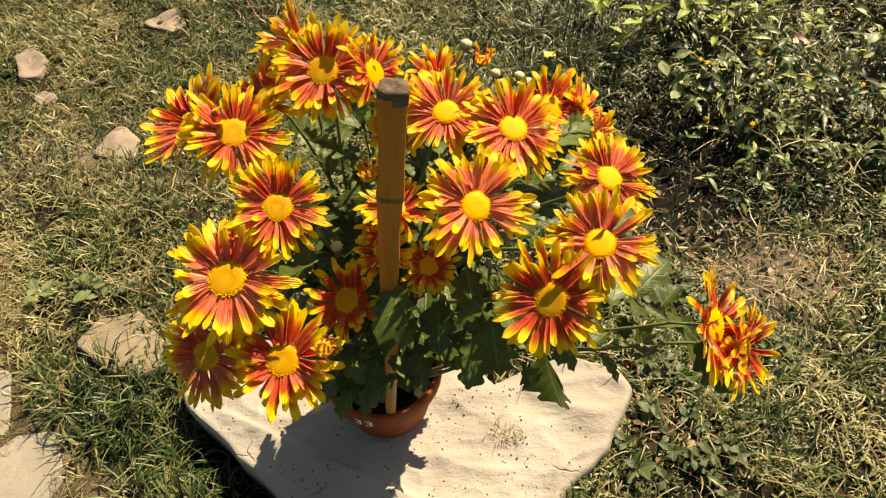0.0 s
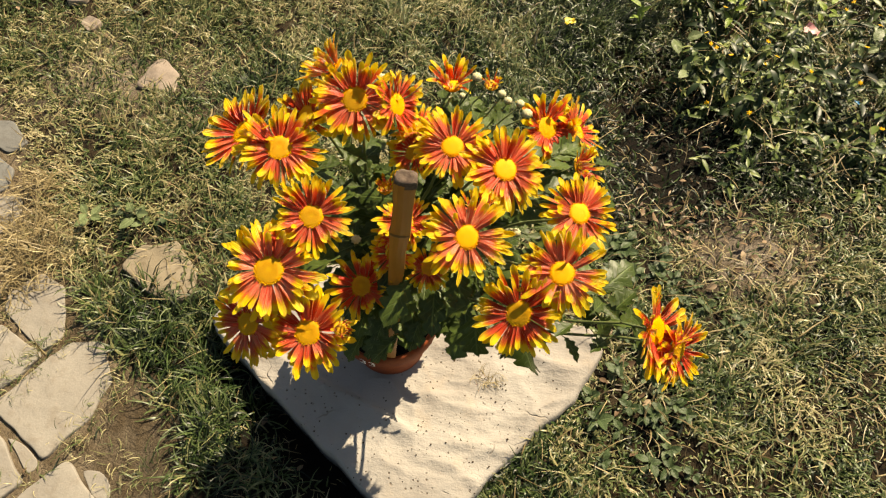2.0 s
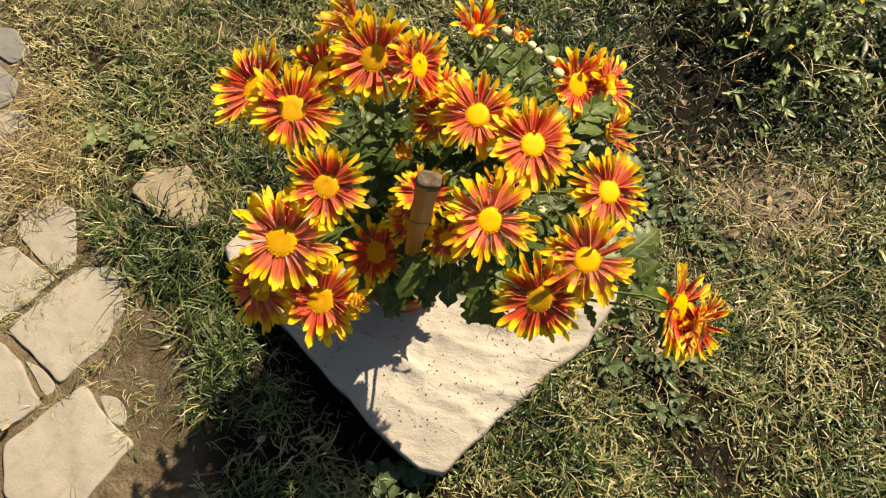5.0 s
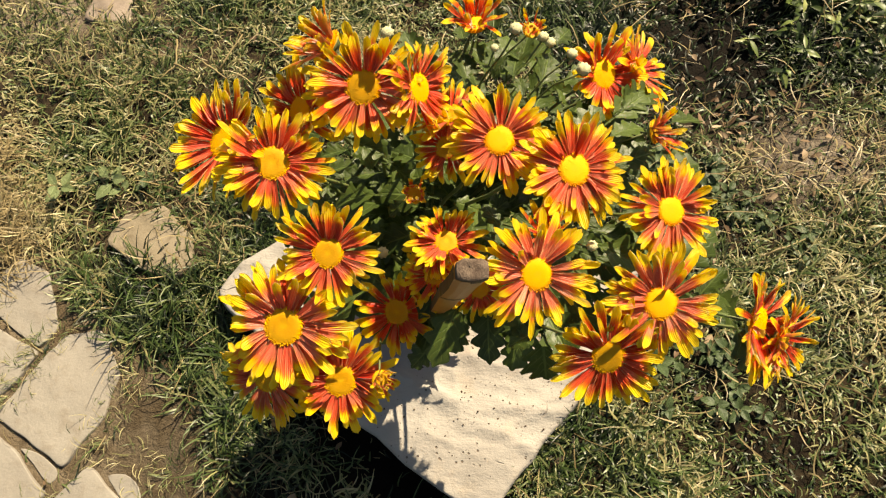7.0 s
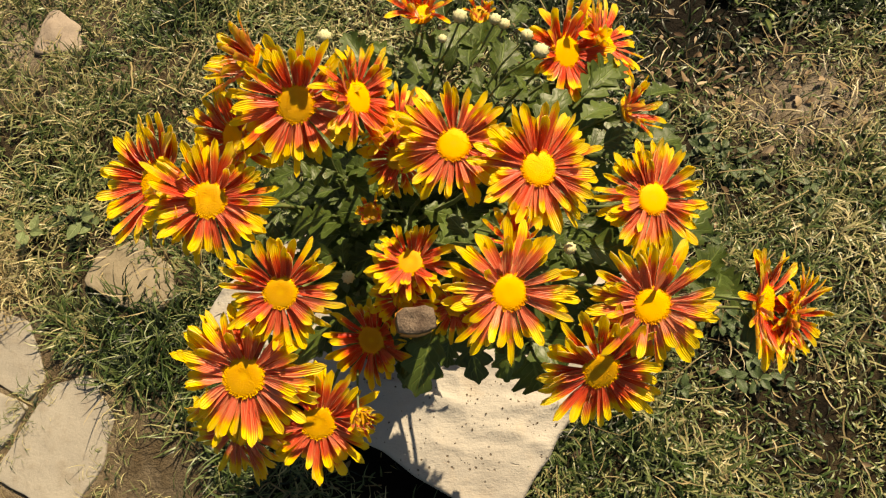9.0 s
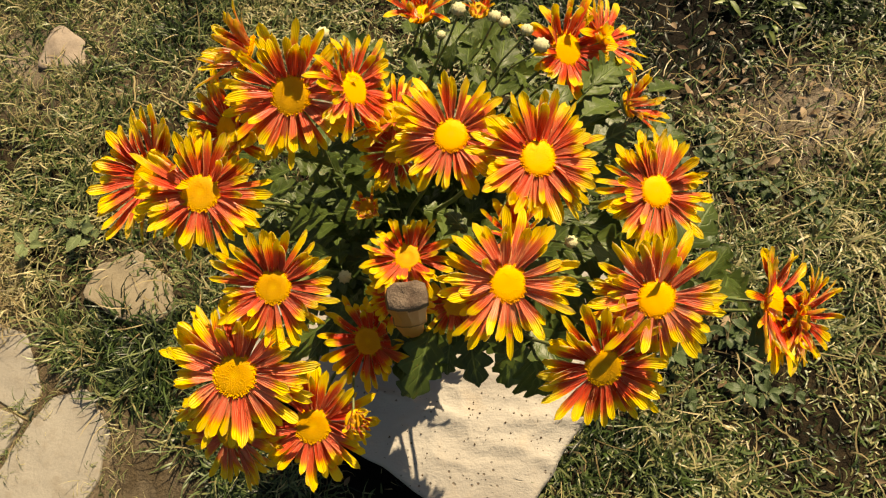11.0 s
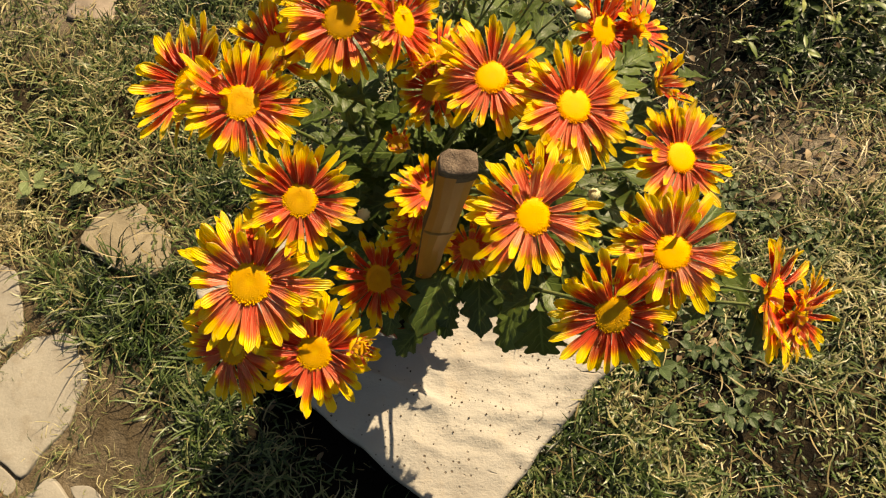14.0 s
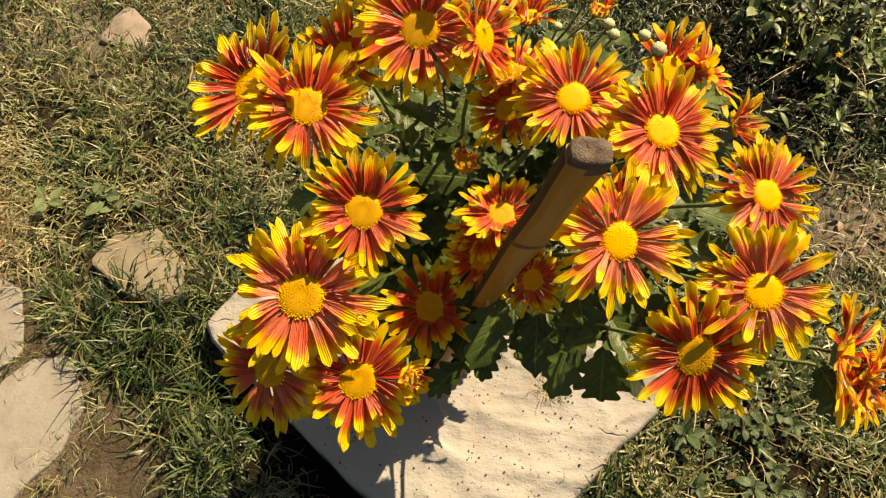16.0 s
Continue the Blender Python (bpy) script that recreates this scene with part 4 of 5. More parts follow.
def weed(x, y, size, count, seed, rise=0.5, high=0.0, leaves=WEED_LEAVES):
    rng = random.Random(seed)
    z = float(ground_z(x, y))
    t = thing("weed", (x, y, z), "broad-leaved green weed standing over the undergrowth" if high > 0.05 else "pale broad-leaved weed standing in the grass" if high else "small broad-leaved green weed growing in the grass", "weed", "weeds in the grass")
    if high:
        v, f = tube(bend((0, 0, 0), (0.01, 0.0, high * 0.5), (0, 0, high), 5), [0.0018] * 5, 5)
        part("stalk", mesh_of("stalk", v, f, STEM), t)
    for k in range(count):
        a = 2.4 * k + rng.uniform(-0.3, 0.3)
        up = rise * rng.uniform(0.3, 1.3)
        s = size * rng.uniform(0.7, 1.2)
        m = Matrix.Translation((0, 0, high * (0.6 + 0.4 * k / count) + 0.006 + 0.022 * k / count * size / 0.03)) @ Matrix.Rotation(a, 4, "Z") @ Matrix.Rotation(up, 4, "X") @ Matrix.Rotation(rng.uniform(-0.3, 0.3), 4, "Y") @ Matrix.Scale(s, 4)
        part("leaf", leaves[k % 2], t, m)


rng = random.Random(3)
for x, y, s, c in ((-0.765, 0.835, 0.026, 4), (-0.042, 0.235, 0.05, 7), (-0.012, 0.225, 0.04, 6), (-0.075, 0.23, 0.04, 5), (-0.66, 0.83, 0.03, 5)):
    weed(x, y, s, c, int(900 + 100 * x))
for x, y, s, c in ((-0.823, 0.795, 0.036, 5), (-0.722, 0.812, 0.038, 4), (-0.700, 0.80, 0.026, 3)):
    weed(x, y, s, c, int(900 + 100 * x), 0.45, 0.022, PALE_LEAVES)
for k in range(24):
    x, y = 0.352 + rng.gauss(0, 0.05), 0.60 + rng.gauss(0, 0.075)
    if x > 0.27 + max(0, (y - 0.55)) * 0.3 and (y > 0.52 or x > 0.27):
        weed(x, y, rng.uniform(0.015, 0.029), rng.choice((4, 5, 6)), 40 + k, 0.6)
for k in range(9):
    weed(0.435 + rng.gauss(0, 0.022), 0.475 + rng.gauss(0, 0.045), rng.uniform(0.016, 0.028), 5, 90 + k, 0.5)
for k in range(16):
    weed(0.37 + rng.gauss(0, 0.06), 0.86 + rng.gauss(0, 0.045), rng.uniform(0.018, 0.032), 6, 140 + k, 0.5)
for k in range(8):
    weed(rng.uniform(0.45, 0.62), rng.uniform(0.72, 0.86), rng.uniform(0.014, 0.024), 5, 170 + k, 0.5)
for k in range(14):
    weed(rng.uniform(0.5, 1.05), rng.uniform(1.3, 1.8), rng.uniform(0.022, 0.036), 6, 240 + k, 0.9)
for x, y, s, c, high in ((0.475, 1.50, 0.050, 3, 0.12), (0.50, 1.46, 0.044, 3, 0.07), (0.43, 1.70, 0.060, 5, 0.10), (0.55, 1.74, 0.060, 5, 0.12), (0.64, 1.72, 0.058, 5, 0.12), (0.60, 1.62, 0.048, 4, 0.12), (0.37, 1.62, 0.045, 4, 0.08), (0.74, 1.76, 0.055, 5, 0.11), (0.33, 1.76, 0.055, 6, 0.09), (0.49, 1.80, 0.060, 6, 0.12), (0.68, 1.84, 0.055, 6, 0.12), (0.85, 1.68, 0.040, 6, 0.11), (0.93, 1.55, 0.040, 6, 0.11), (1.02, 1.66, 0.040, 6, 0.11), (0.96, 1.42, 0.036, 6, 0.10)):
    weed(x, y, s, c, int(1000 * x), 0.7, high, LIME_LEAVES if y > 1.6 else PALE_LEAVES)


def small_flower(x, y, z, seed):
    rng = random.Random(seed)
    g = float(ground_z(x, y))
    t = thing("wildflower", (x, y, g), "tiny orange-yellow wildflower on a thin stalk", "wildflower", "yellow wildflowers")
    v, f = tube(bend((0, 0, 0), (0.004, 0, z * 0.6), (0.008, 0.004, z), 5), [0.0008] * 5, 4)
    part("stalk", mesh_of("stalk", v, f, STEM), t)
    verts, faces = [(0, 0, 0.002)], []
    for k in range(12):
        a = k * math.pi / 6
        r = 0.0075 if k % 2 else 0.0042
        verts.append((r * math.cos(a), r * math.sin(a), 0.0015 if k % 2 else 0))
    faces = [(0, 1 + k, 1 + (k + 1) % 12) for k in range(12)] + [tuple(range(12, 0, -1))]
    part("blossom", mesh_of("blossom", verts, faces, YELLOW_WILD, smooth=False), t, Matrix.Translation((0.008, 0.004, z)) @ Euler((rng.uniform(-0.6, 0.3), rng.uniform(-0.5, 0.5), 0)).to_matrix().to_4x4())


for k in range(36):
    small_flower(rng.uniform(0.5, 1.2), rng.uniform(1.22, 1.95), rng.uniform(0.08, 0.16), 300 + k)


# ---- the pot, its soil and the stake ----
def lathe(profile, sides):
    verts, faces = [], []
    for r, z in profile:
        for k in range(sides):
            a = 2 * math.pi * k / sides
            verts.append((r * math.cos(a), r * math.sin(a), z))
    for i in range(len(profile) - 1):
        for k in range(sides):
            l = (k + 1) % sides
            faces.append((i * sides + k, i * sides + l, (i + 1) * sides + l, (i + 1) * sides + k))
    faces.append(tuple(reversed(range(sides))))
    return verts, faces


POT_HIGH = 0.135
pot = thing("flower_pot", POT_AT, "red-brown painted clay flower pot on the concrete slab", "flower pot")
profile = [(0.066, 0), (0.069, 0.002), (0.078, 0.05), (0.086, 0.095), (0.087, 0.098), (0.0935, 0.100), (0.0955, 0.104), (0.097, 0.128), (0.0955, 0.134), (0.0925, 0.1355), (0.089, 0.134), (0.087, 0.128), (0.084, 0.10), (0.078, 0.07), (0.001, 0.07)]
v, f = lathe(profile, 72)
part("body", mesh_of("body", v, f, TERRACOTTA), pot)


def pot_number():
    cu = bpy.data.curves.new("number", "FONT")
    cu.body, cu.size, cu.align_x = "33", 0.030, "CENTER"
    tmp = new("number", cu)
    me = bpy.data.meshes.new_from_object(tmp.evaluated_get(bpy.context.evaluated_depsgraph_get()))
    bpy.data.objects.remove(tmp)
    bm = bmesh.new()
    bm.from_mesh(me)
    bmesh.ops.triangulate(bm, faces=bm.faces)
    for vert in bm.verts:
        x, y = vert.co.x * 1.15, vert.co.y
        z = 0.106 + y * 0.9
        r = 0.0957 + (z - 0.104) * 0.06 + 0.0012
        a = -math.pi / 2 - 0.18 + x / r
        vert.co = (r * math.cos(a), r * math.sin(a), z)
    bm.to_mesh(me)
    bm.free()
    me.materials.clear()
    me.materials.append(WHITE_PAINT)
    part("number", me, pot, label="hand-painted white number")


pot_number()
SOIL_Z = 0.112
verts, faces = [], []
for i in range(9):
    for k in range(36):
        r, a = 0.0845 * i / 8, 2 * math.pi * k / 36
        x, y = r * math.cos(a), r * math.sin(a)
        verts.append((x, y, 0.004 * noise.noise(Vector((x * 50, y * 50, 2))) + 0.004 * noise.noise(Vector((x * 120, y * 120, 5)))))
for i in range(8):
    for k in range(36):
        l = (k + 1) % 36
        faces.append((i * 36 + k, (i + 1) * 36 + k, (i + 1) * 36 + l, i * 36 + l))
soil = tagged(new("potting_soil", mesh_of("potting_soil", verts, faces, POT_SOIL)), "damp dark potting soil filling the pot", "soil")
soil.matrix_basis = Matrix.Translation(POT_AT + Vector((0, 0, SOIL_Z)))

STAKE_FOOT, STAKE_TOP = Vector((-0.087, 0.530, SLAB_TOP + SOIL_Z - 0.02)), Vector((0.002, 0.3765, 0.893))


def put_stake():
    way = STAKE_TOP - STAKE_FOOT
    high = way.length
    t = thing("bamboo_stake", STAKE_FOOT, "weathered brown split-bamboo stake with a grey cut end", "plant stake")
    right = Vector((1, 0.06, 0))
    right = (right - way.normalized() * right.dot(way.normalized())).normalized()
    front = way.normalized().cross(right)
    turn = Matrix((right, front, way.normalized())).transposed().to_4x4()
    cross = [(0.81 * x, 0.9 * y) for x, y in ((-0.0112, -0.001), (-0.0108, -0.0058), (-0.0060, -0.0074), (0, -0.0080), (0.0060, -0.0074), (0.0108, -0.0058), (0.0112, -0.001), (0.0104, 0.004), (0.006, 0.0062), (0, 0.0058), (-0.006, 0.0062), (-0.0104, 0.004))]
    levels = [0, 0.03, 0.1, 0.2, 0.3, 0.392, 0.40, 0.408, 0.48, 0.56, 0.62, 0.664, 0.672, 0.680, 0.73, high - 0.02, high - 0.004]
    n, verts, faces = len(cross), [], []
    for z in levels:
        s = 0.80 + 0.26 * z / high + 0.02 * math.sin(z * 21)
        if z in (0.40, 0.672):
            s *= 1.06
        for x, y in cross:
            verts.append((x * s + 0.0018 * math.sin(z * 9) + 0.0008 * math.sin(z * 47 + x * 90), y * s, z))
    for i in range(len(levels) - 1):
        for k in range(n):
            l = (k + 1) % n
            faces.append((i * n + k, i * n + l, (i + 1) * n + l, (i + 1) * n + k))
    faces += [tuple(reversed(range(n))), tuple(range(len(verts) - n, len(verts)))]
    # Slot 1 on the left faces: the shaded side, put in as darker colour
    slots = [1 if k in (0, 11) else 0 for i in range(len(levels) - 1) for k in range(n)] + [1, 0]
    part("cane", mesh_of("cane", verts, faces, [BAMBOO, SHADED_EDGE_AND_TWIG], slots=slots, smooth=False), t, turn)
    for z in (0.40, 0.672):
        s = (0.80 + 0.26 * z / high + 0.02 * math.sin(z * 21)) * 1.085
        verts, faces = [], []
        for dz, k in ((-0.003, 0.97), (-0.001, 1.02), (0.001, 1.02), (0.0035, 0.96)):
            verts += [(x * s * k + 0.0018 * math.sin(z * 9), y * s * k, z + dz) for x, y in cross]
        for i in range(3):
            for k in range(n):
                l = (k + 1) % n
                faces.append((i * n + k, i * n + l, (i + 1) * n + l, (i + 1) * n + k))
        part("node", mesh_of("node", verts, faces, BAMBOO_NODE), t, turn, "darker swollen bamboo node")
    verts, faces = [], []
    off = 0.0018 * math.sin(high * 9)
    for z, k in ((-0.010, 1.005), (-0.004, 1.0), (0.001, 0.97), (0.002, 0.92), (0.0018, 0.45), (0.0013, 0.16)):
        for j, (x, y) in enumerate(cross):
            jag = 0.0012 * math.sin(j * 2.7) if z < -0.01 else 0.0008 * noise.noise(Vector((x * 400, y * 400, z * 900)))
            verts.append((x * 1.05 * k + off, y * 1.05 * k, high + z + jag))
    for i in range(5):
        for k in range(n):
            l = (k + 1) % n
            faces.append((i * n + k, i * n + l, (i + 1) * n + l, (i + 1) * n + k))
    faces.append(tuple(range(5 * n, 6 * n)))
    part("cut_end", mesh_of("cut_end", verts, faces, BAMBOO_END), t, turn, "grey weathered sawn end")


put_stake()


# ---- the chrysanthemum ----
def petal_mesh(curl, rise, twist, tip, seed):
    """A ray petal of length 1 along y: narrow foot, grooved blade, rounded tip; a face above and one below."""
    cols, along, top, uvs = (-1, -0.66, -0.33, 0, 0.33, 0.66, 1), (0, 0.14, 0.28, 0.42, 0.56, 0.68, 0.78, 0.86, 0.92, 0.965, 1.0), [], []
    rows, tip = len(along) - 1, 0.48 + 0.52 * tip
    for i, t in enumerate(along):
        w = 0.098 * (0.40 + 0.60 * math.sin(min(1.0, t / 0.70) * 1.57) ** 1.3)
        w = max(w * math.sqrt(max(0.0, 1 - max(0.0, (t - tip) / (1 - tip)) ** 2.4)), 0.014)
        a = twist * t
        for j, c in enumerate(cols):
            groove = (0.018 if j in (2, 4) else -0.012 if j in (1, 3, 5) else 0.0) * math.sin(math.pi * min(1, t * 1.1))
            x, z = c * w * (1 - 0.22 * (1 - t)), (0.50 - 0.25 * t) * w * abs(c) ** 1.8 + groove * 0.8
            wob = 0.02 * noise.noise(Vector((c * 2, t * 4, seed)))
            bow = rise * t + curl * t * t
            top.append((x * math.cos(a) - z * math.sin(a) + 0.05 * noise.noise(Vector((t * 2, seed, 3))) * t, t - 0.02 * c * c * (t > 0.9), z * math.cos(a) + x * math.sin(a) + bow + wob))
            uvs.append(((c + 1) / 2, t))
    k = len(cols)
    faces = [(i * k + j, i * k + j + 1, (i + 1) * k + j + 1, (i + 1) * k + j) for i in range(rows) for j in range(k - 1)]
    n = len(top)
    low = [(x, y, z - 0.007) for x, y, z in top]
    back = [tuple(q + n for q in reversed(face)) for face in faces]
    return mesh_of("petal", top + low, faces + back, [PETAL, PETAL_BACK], uvs + uvs, slots=[0] * len(faces) + [1] * len(back))


PETALS = [petal_mesh(*row) for row in ((0.10, 0.0, 0.15, 0.62, 1), (-0.16, 0.10, -0.2, 0.70, 2), (-0.05, 0.02, 0.3, 0.58, 3), (-0.28, 0.12, 0.0, 0.66, 4), (0.22, -0.05, -0.35, 0.55, 5), (0.02, 0.06, 0.5, 0.72, 6), (-0.12, 0.0, -0.5, 0.60, 7), (0.15, 0.08, 0.2, 0.68, 8), (-0.42, 0.18, 0.25, 0.62, 9), (-0.30, 0.02, -0.3, 0.75, 11), (0.30, -0.12, -0.1, 0.5, 10))]


def disc_mesh(material, sunk, seed):
    """The button of florets, of radius 1, in a spiral, over a green calyx."""
    rng = random.Random(seed)
    verts, faces, slots = [], [], []
    rows = [(0.0, 0.28 - sunk), (0.35, 0.27 - sunk * 0.7), (0.7, 0.20), (0.93, 0.08), (1.0, -0.08), (0.85, -0.35), (0.45, -0.62), (0.0, -0.7)]
    for r, z in rows:
        for k in range(20):
            a = 2 * math.pi * k / 20
            verts.append((r * math.cos(a), r * math.sin(a), z))
    for i in range(len(rows) - 1):
        for k in range(20):
            l = (k + 1) % 20
            faces.append((i * 20 + l, i * 20 + k, (i + 1) * 20 + k, (i + 1) * 20 + l))
            slots.append(0 if i < 4 else 1)
    count = 640
    for i in range(count):
        q = (i + 0.5) / count
        r, a = 1.0 * math.sqrt(q) + rng.uniform(-0.02, 0.02), i * 2.39996 + rng.uniform(-0.12, 0.12)
        base = Vector((r * math.cos(a), r * math.sin(a), 0.28 * (1 - r * r) - sunk * math.exp(-(r / 0.45) ** 2) + 0.02))
        out = Vector((base.x * 0.8, base.y * 0.8, 1.0)).normalized()
        s = (0.018 + 0.013 * r) * rng.uniform(0.8, 1.2)
        tall = (0.020 + 0.070 * r * r) * rng.uniform(0.7, 1.3)
        u = out.orthogonal().normalized()
        w = out.cross(u)
        first = len(verts)
        for h, g in ((-0.02, 1.0), (tall, 0.85)):
            for k in range(4):
                t = k * math.pi / 2 + a
                verts.append(base + out * h + (u * math.cos(t) + w * math.sin(t)) * s * g)
        verts.append(base + out * (tall * 1.25))
        for k in range(4):
            l = (k + 1) % 4
            faces.append((first + k, first + l, first + 4 + l, first + 4 + k))
            faces.append((first + 4 + k, first + 4 + l, first + 8))
            slots += [0, 0]
    return mesh_of("flower_head", verts, faces, [material, CALYX], slots=slots)


DISCS = [disc_mesh(DISC, 0.06, 1), disc_mesh(DISC, 0.16, 2), disc_mesh(DISC_DARK, 0.22, 3), disc_mesh(DISC_OCHRE, 0.12, 4)]
PLANT_AT = POT_AT + Vector((0, 0, SOIL_Z))
plant = thing("chrysanthemum", PLANT_AT, "bushy chrysanthemum with red-orange yellow-tipped daisy flowers in the pot", "flowering plant")
HEADS = []


def flower(at, radius, normal, style="open", disc=0, seed=None, spin=0.0, faded=0.40):
    """A flower head with its petals; faded: 0 deep red to 1 salmon, lowered on far petals as painted shade. style:
    open, young (smaller, raised petals), half (still a cup), bud.
    """
    seed = len(HEADS) if seed is None else seed
    rng = random.Random(seed * 7 + 1)
    at, normal = Vector(at), Vector(normal).normalized()
    faded = faded if style == "open" else faded * 0.5
    size = radius * {"open": 0.312, "young": 0.36, "half": 0.34, "closed": 0.40}[style]
    local = Matrix.Translation(at - normal * size * 0.3 - PLANT_AT) @ frame_of(normal, spin)
    head = part("flower_head", DISCS[disc], plant, local @ Matrix.Diagonal((size, size, size * 0.72, 1)), "golden button of florets" if not disc == 2 else "dark young florets")
    turned = frame_of(normal, spin).to_3x3()
    undo = Matrix.Diagonal((1 / size, 1 / size, 1 / (size * 0.72), 1))
    rows = {
        "open": ((28, -0.04, 1.04, 0.14), (25, 0.12, 1.0, 0.15), (18, 0.31, 0.86, 0.18)),
        "young": ((23, 0.24, 1.0, 0.14), (20, 0.54, 0.88, 0.16)),
        "half": ((12, 0.90, 1.0, 0.16), (10, 1.20, 0.92, 0.12)),
        "closed": ((9, 1.28, 1.0, 0.08), (8, 1.42, 0.92, 0.06)),
    }[style]
    for count, lift, reach, spread in rows:
        shift = rng.uniform(0, 6.28)
        for k in range(count):
            a = shift + 2 * math.pi * (k + rng.uniform(-0.28, 0.28)) / count
            way = turned @ Vector((-math.sin(a), math.cos(a), 0))
            up = lift + rng.gauss(0, spread) + 0.26 * way.y * (style == "open")
            long = (radius - size * 0.62) * reach * rng.uniform(0.74, 1.17)
            wide = radius * 1.03 * rng.uniform(0.60, 1.02) * (0.86 if style == "open" else 0.95)
            m = undo @ Matrix.Rotation(a, 4, "Z") @ Matrix.Translation((0, size * 0.70, -size * 0.10 + lift * size * 0.25)) @ Matrix.Rotation(up, 4, "X") @ Matrix.Rotation(rng.gauss(0, 0.22), 4, "Y") @ Matrix.Rotation(rng.gauss(0, 0.15), 4, "Z") @ Matrix.Diagonal((wide, long, wide, 1))
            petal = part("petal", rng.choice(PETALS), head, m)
            # Petals pointing away (+y) are dyed deeper red to stand for their shaded side
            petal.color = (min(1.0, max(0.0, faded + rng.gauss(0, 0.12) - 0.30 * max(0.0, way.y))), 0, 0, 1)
    HEADS.append((at, normal, size))


flower((-0.161, 0.390, 0.677), 0.0540, (0.05, -0.32, 0.95), faded=0.62, disc=3)
flower((-0.122, 0.359, 0.595), 0.0500, (0.18, -0.40, 0.90), faded=0.3, disc=3)
flower((-0.123, 0.448, 0.705), 0.0425, (0.20, -0.38, 0.90), seed=102, faded=0.35, disc=3)
flower((-0.177, 0.523, 0.723), 0.0480, (0.15, -0.27, 0.95), faded=0.35, disc=3)
flower((-0.100, 0.584, 0.748), 0.0495, (0.15, -0.50, 0.85), disc=3)
flower((0.018, 0.547, 0.733), 0.0435, (0.06, -0.22, 0.97), faded=0.6)
flower((0.080, 0.517, 0.742), 0.0450, (0.22, -0.20, 0.95), faded=0.45)
flower((0.051, 0.426, 0.739), 0.0440, (0.18, -0.36, 0.92), faded=0.85)
flower((0.168, 0.503, 0.698), 0.0430, (0.27, -0.18, 0.95), faded=0.6)
flower((0.152, 0.416, 0.710), 0.0450, (0.02, -0.30, 0.95), faded=0.72)
flower((0.114, 0.374, 0.685), 0.0460, (0.15, -0.60, 0.78), faded=0.08, disc=3)
flower((0.293, 0.446, 0.549), 0.0570, (0.74, -0.33, 0.58), "young", 0, faded=0.3)
flower((0.326, 0.436, 0.520), 0.0500, (0.74, -0.44, 0.50), "young", 3, faded=0.3)
flower((0.128, 0.690, 0.620), 0.0500, (0.50, -0.35, 0.78), "young")
flower((0.172, 0.718, 0.592), 0.0480, (0.72, 0.10, 0.65), "young")
flower((-0.050, 0.589, 0.742), 0.0420, (0.82, -0.18, 0.54), "young")
flower((-0.232, 0.550, 0.710), 0.0540, (-0.48, -0.15, 0.86), "young")
flower((-0.164, 0.577, 0.716), 0.0480, (-0.62, -0.35, 0.70), "young")
flower((-0.137, 0.624, 0.753), 0.0430, (-0.74, 0.15, 0.62), "half", seed=77)
flower((-0.194, 0.356, 0.600), 0.0460, (-0.30, -0.55, 0.78), faded=0.45, disc=3)
flower((-0.080, 0.359, 0.618), 0.0210, (0.45, -0.30, 0.80), "closed", 2)
flower((0.058, 0.470, 0.722), 0.0300, (0.0, 0.10, 0.97), "half")
flower((-0.025, 0.473, 0.682), 0.0330, (0.05, 0.0, 0.98), "young", 3)
flower((-0.038, 0.471, 0.655), 0.0280, (-0.45, -0.40, 0.80), "young", 2)
flower((-0.038, 0.453, 0.640), 0.0310, (-0.35, -0.45, 0.82), "young", 3)
flower((-0.076, 0.429, 0.592), 0.0420, (-0.25, -0.42, 0.87), "young", 2)
flower((0.006, 0.445, 0.630), 0.0300, (0.30, -0.45, 0.84), "young", 2)
flower((-0.030, 0.552, 0.705), 0.0330, (-0.40, -0.40, 0.82), "young", 2)
flower((-0.028, 0.578, 0.720), 0.0320, (-0.30, 0.20, 0.93), "young", 2)
flower((0.170, 0.606, 0.650), 0.0330, (0.85, -0.10, 0.50), "half", 2)
flower((-0.014, 0.769, 0.600), 0.0420, (0.0, 0.10, 1.0), "half")
flower((-0.057, 0.519, 0.676), 0.0220, (0.0, -0.3, 1.0), "closed", 2)
flower((0.046, 0.705, 0.672), 0.0220, (0.1, 0.0, 1.0), "closed", 2)


def bud_mesh():
    """A round unopened bud of overlapping pale scales, radius 1."""
    verts, faces, slots = [], [], []
    rows = [(0.05, -0.9), (0.55, -0.78), (0.9, -0.4), (1.0, 0.0), (0.92, 0.36), (0.66, 0.68), (0.3, 0.84), (0.05, 0.86)]
    for i, (r, z) in enumerate(rows):
        for k in range(18):
            a = 2 * math.pi * k / 18
            s = r * (1 + 0.14 * math.cos(a * 9 + i * 0.9))
            verts.append((s * math.cos(a), s * math.sin(a), z))
    for i in range(len(rows) - 1):
        for k in range(18):
            l = (k + 1) % 18
            faces.append((i * 18 + k, i * 18 + l, (i + 1) * 18 + l, (i + 1) * 18 + k))
            slots.append(1 if i < 3 else 0)
    faces.append(tuple(reversed(range(18))))
    slots.append(1)
    return mesh_of("bud", verts, faces, [BUD, CALYX], slots=slots)


BUDS = bud_mesh()


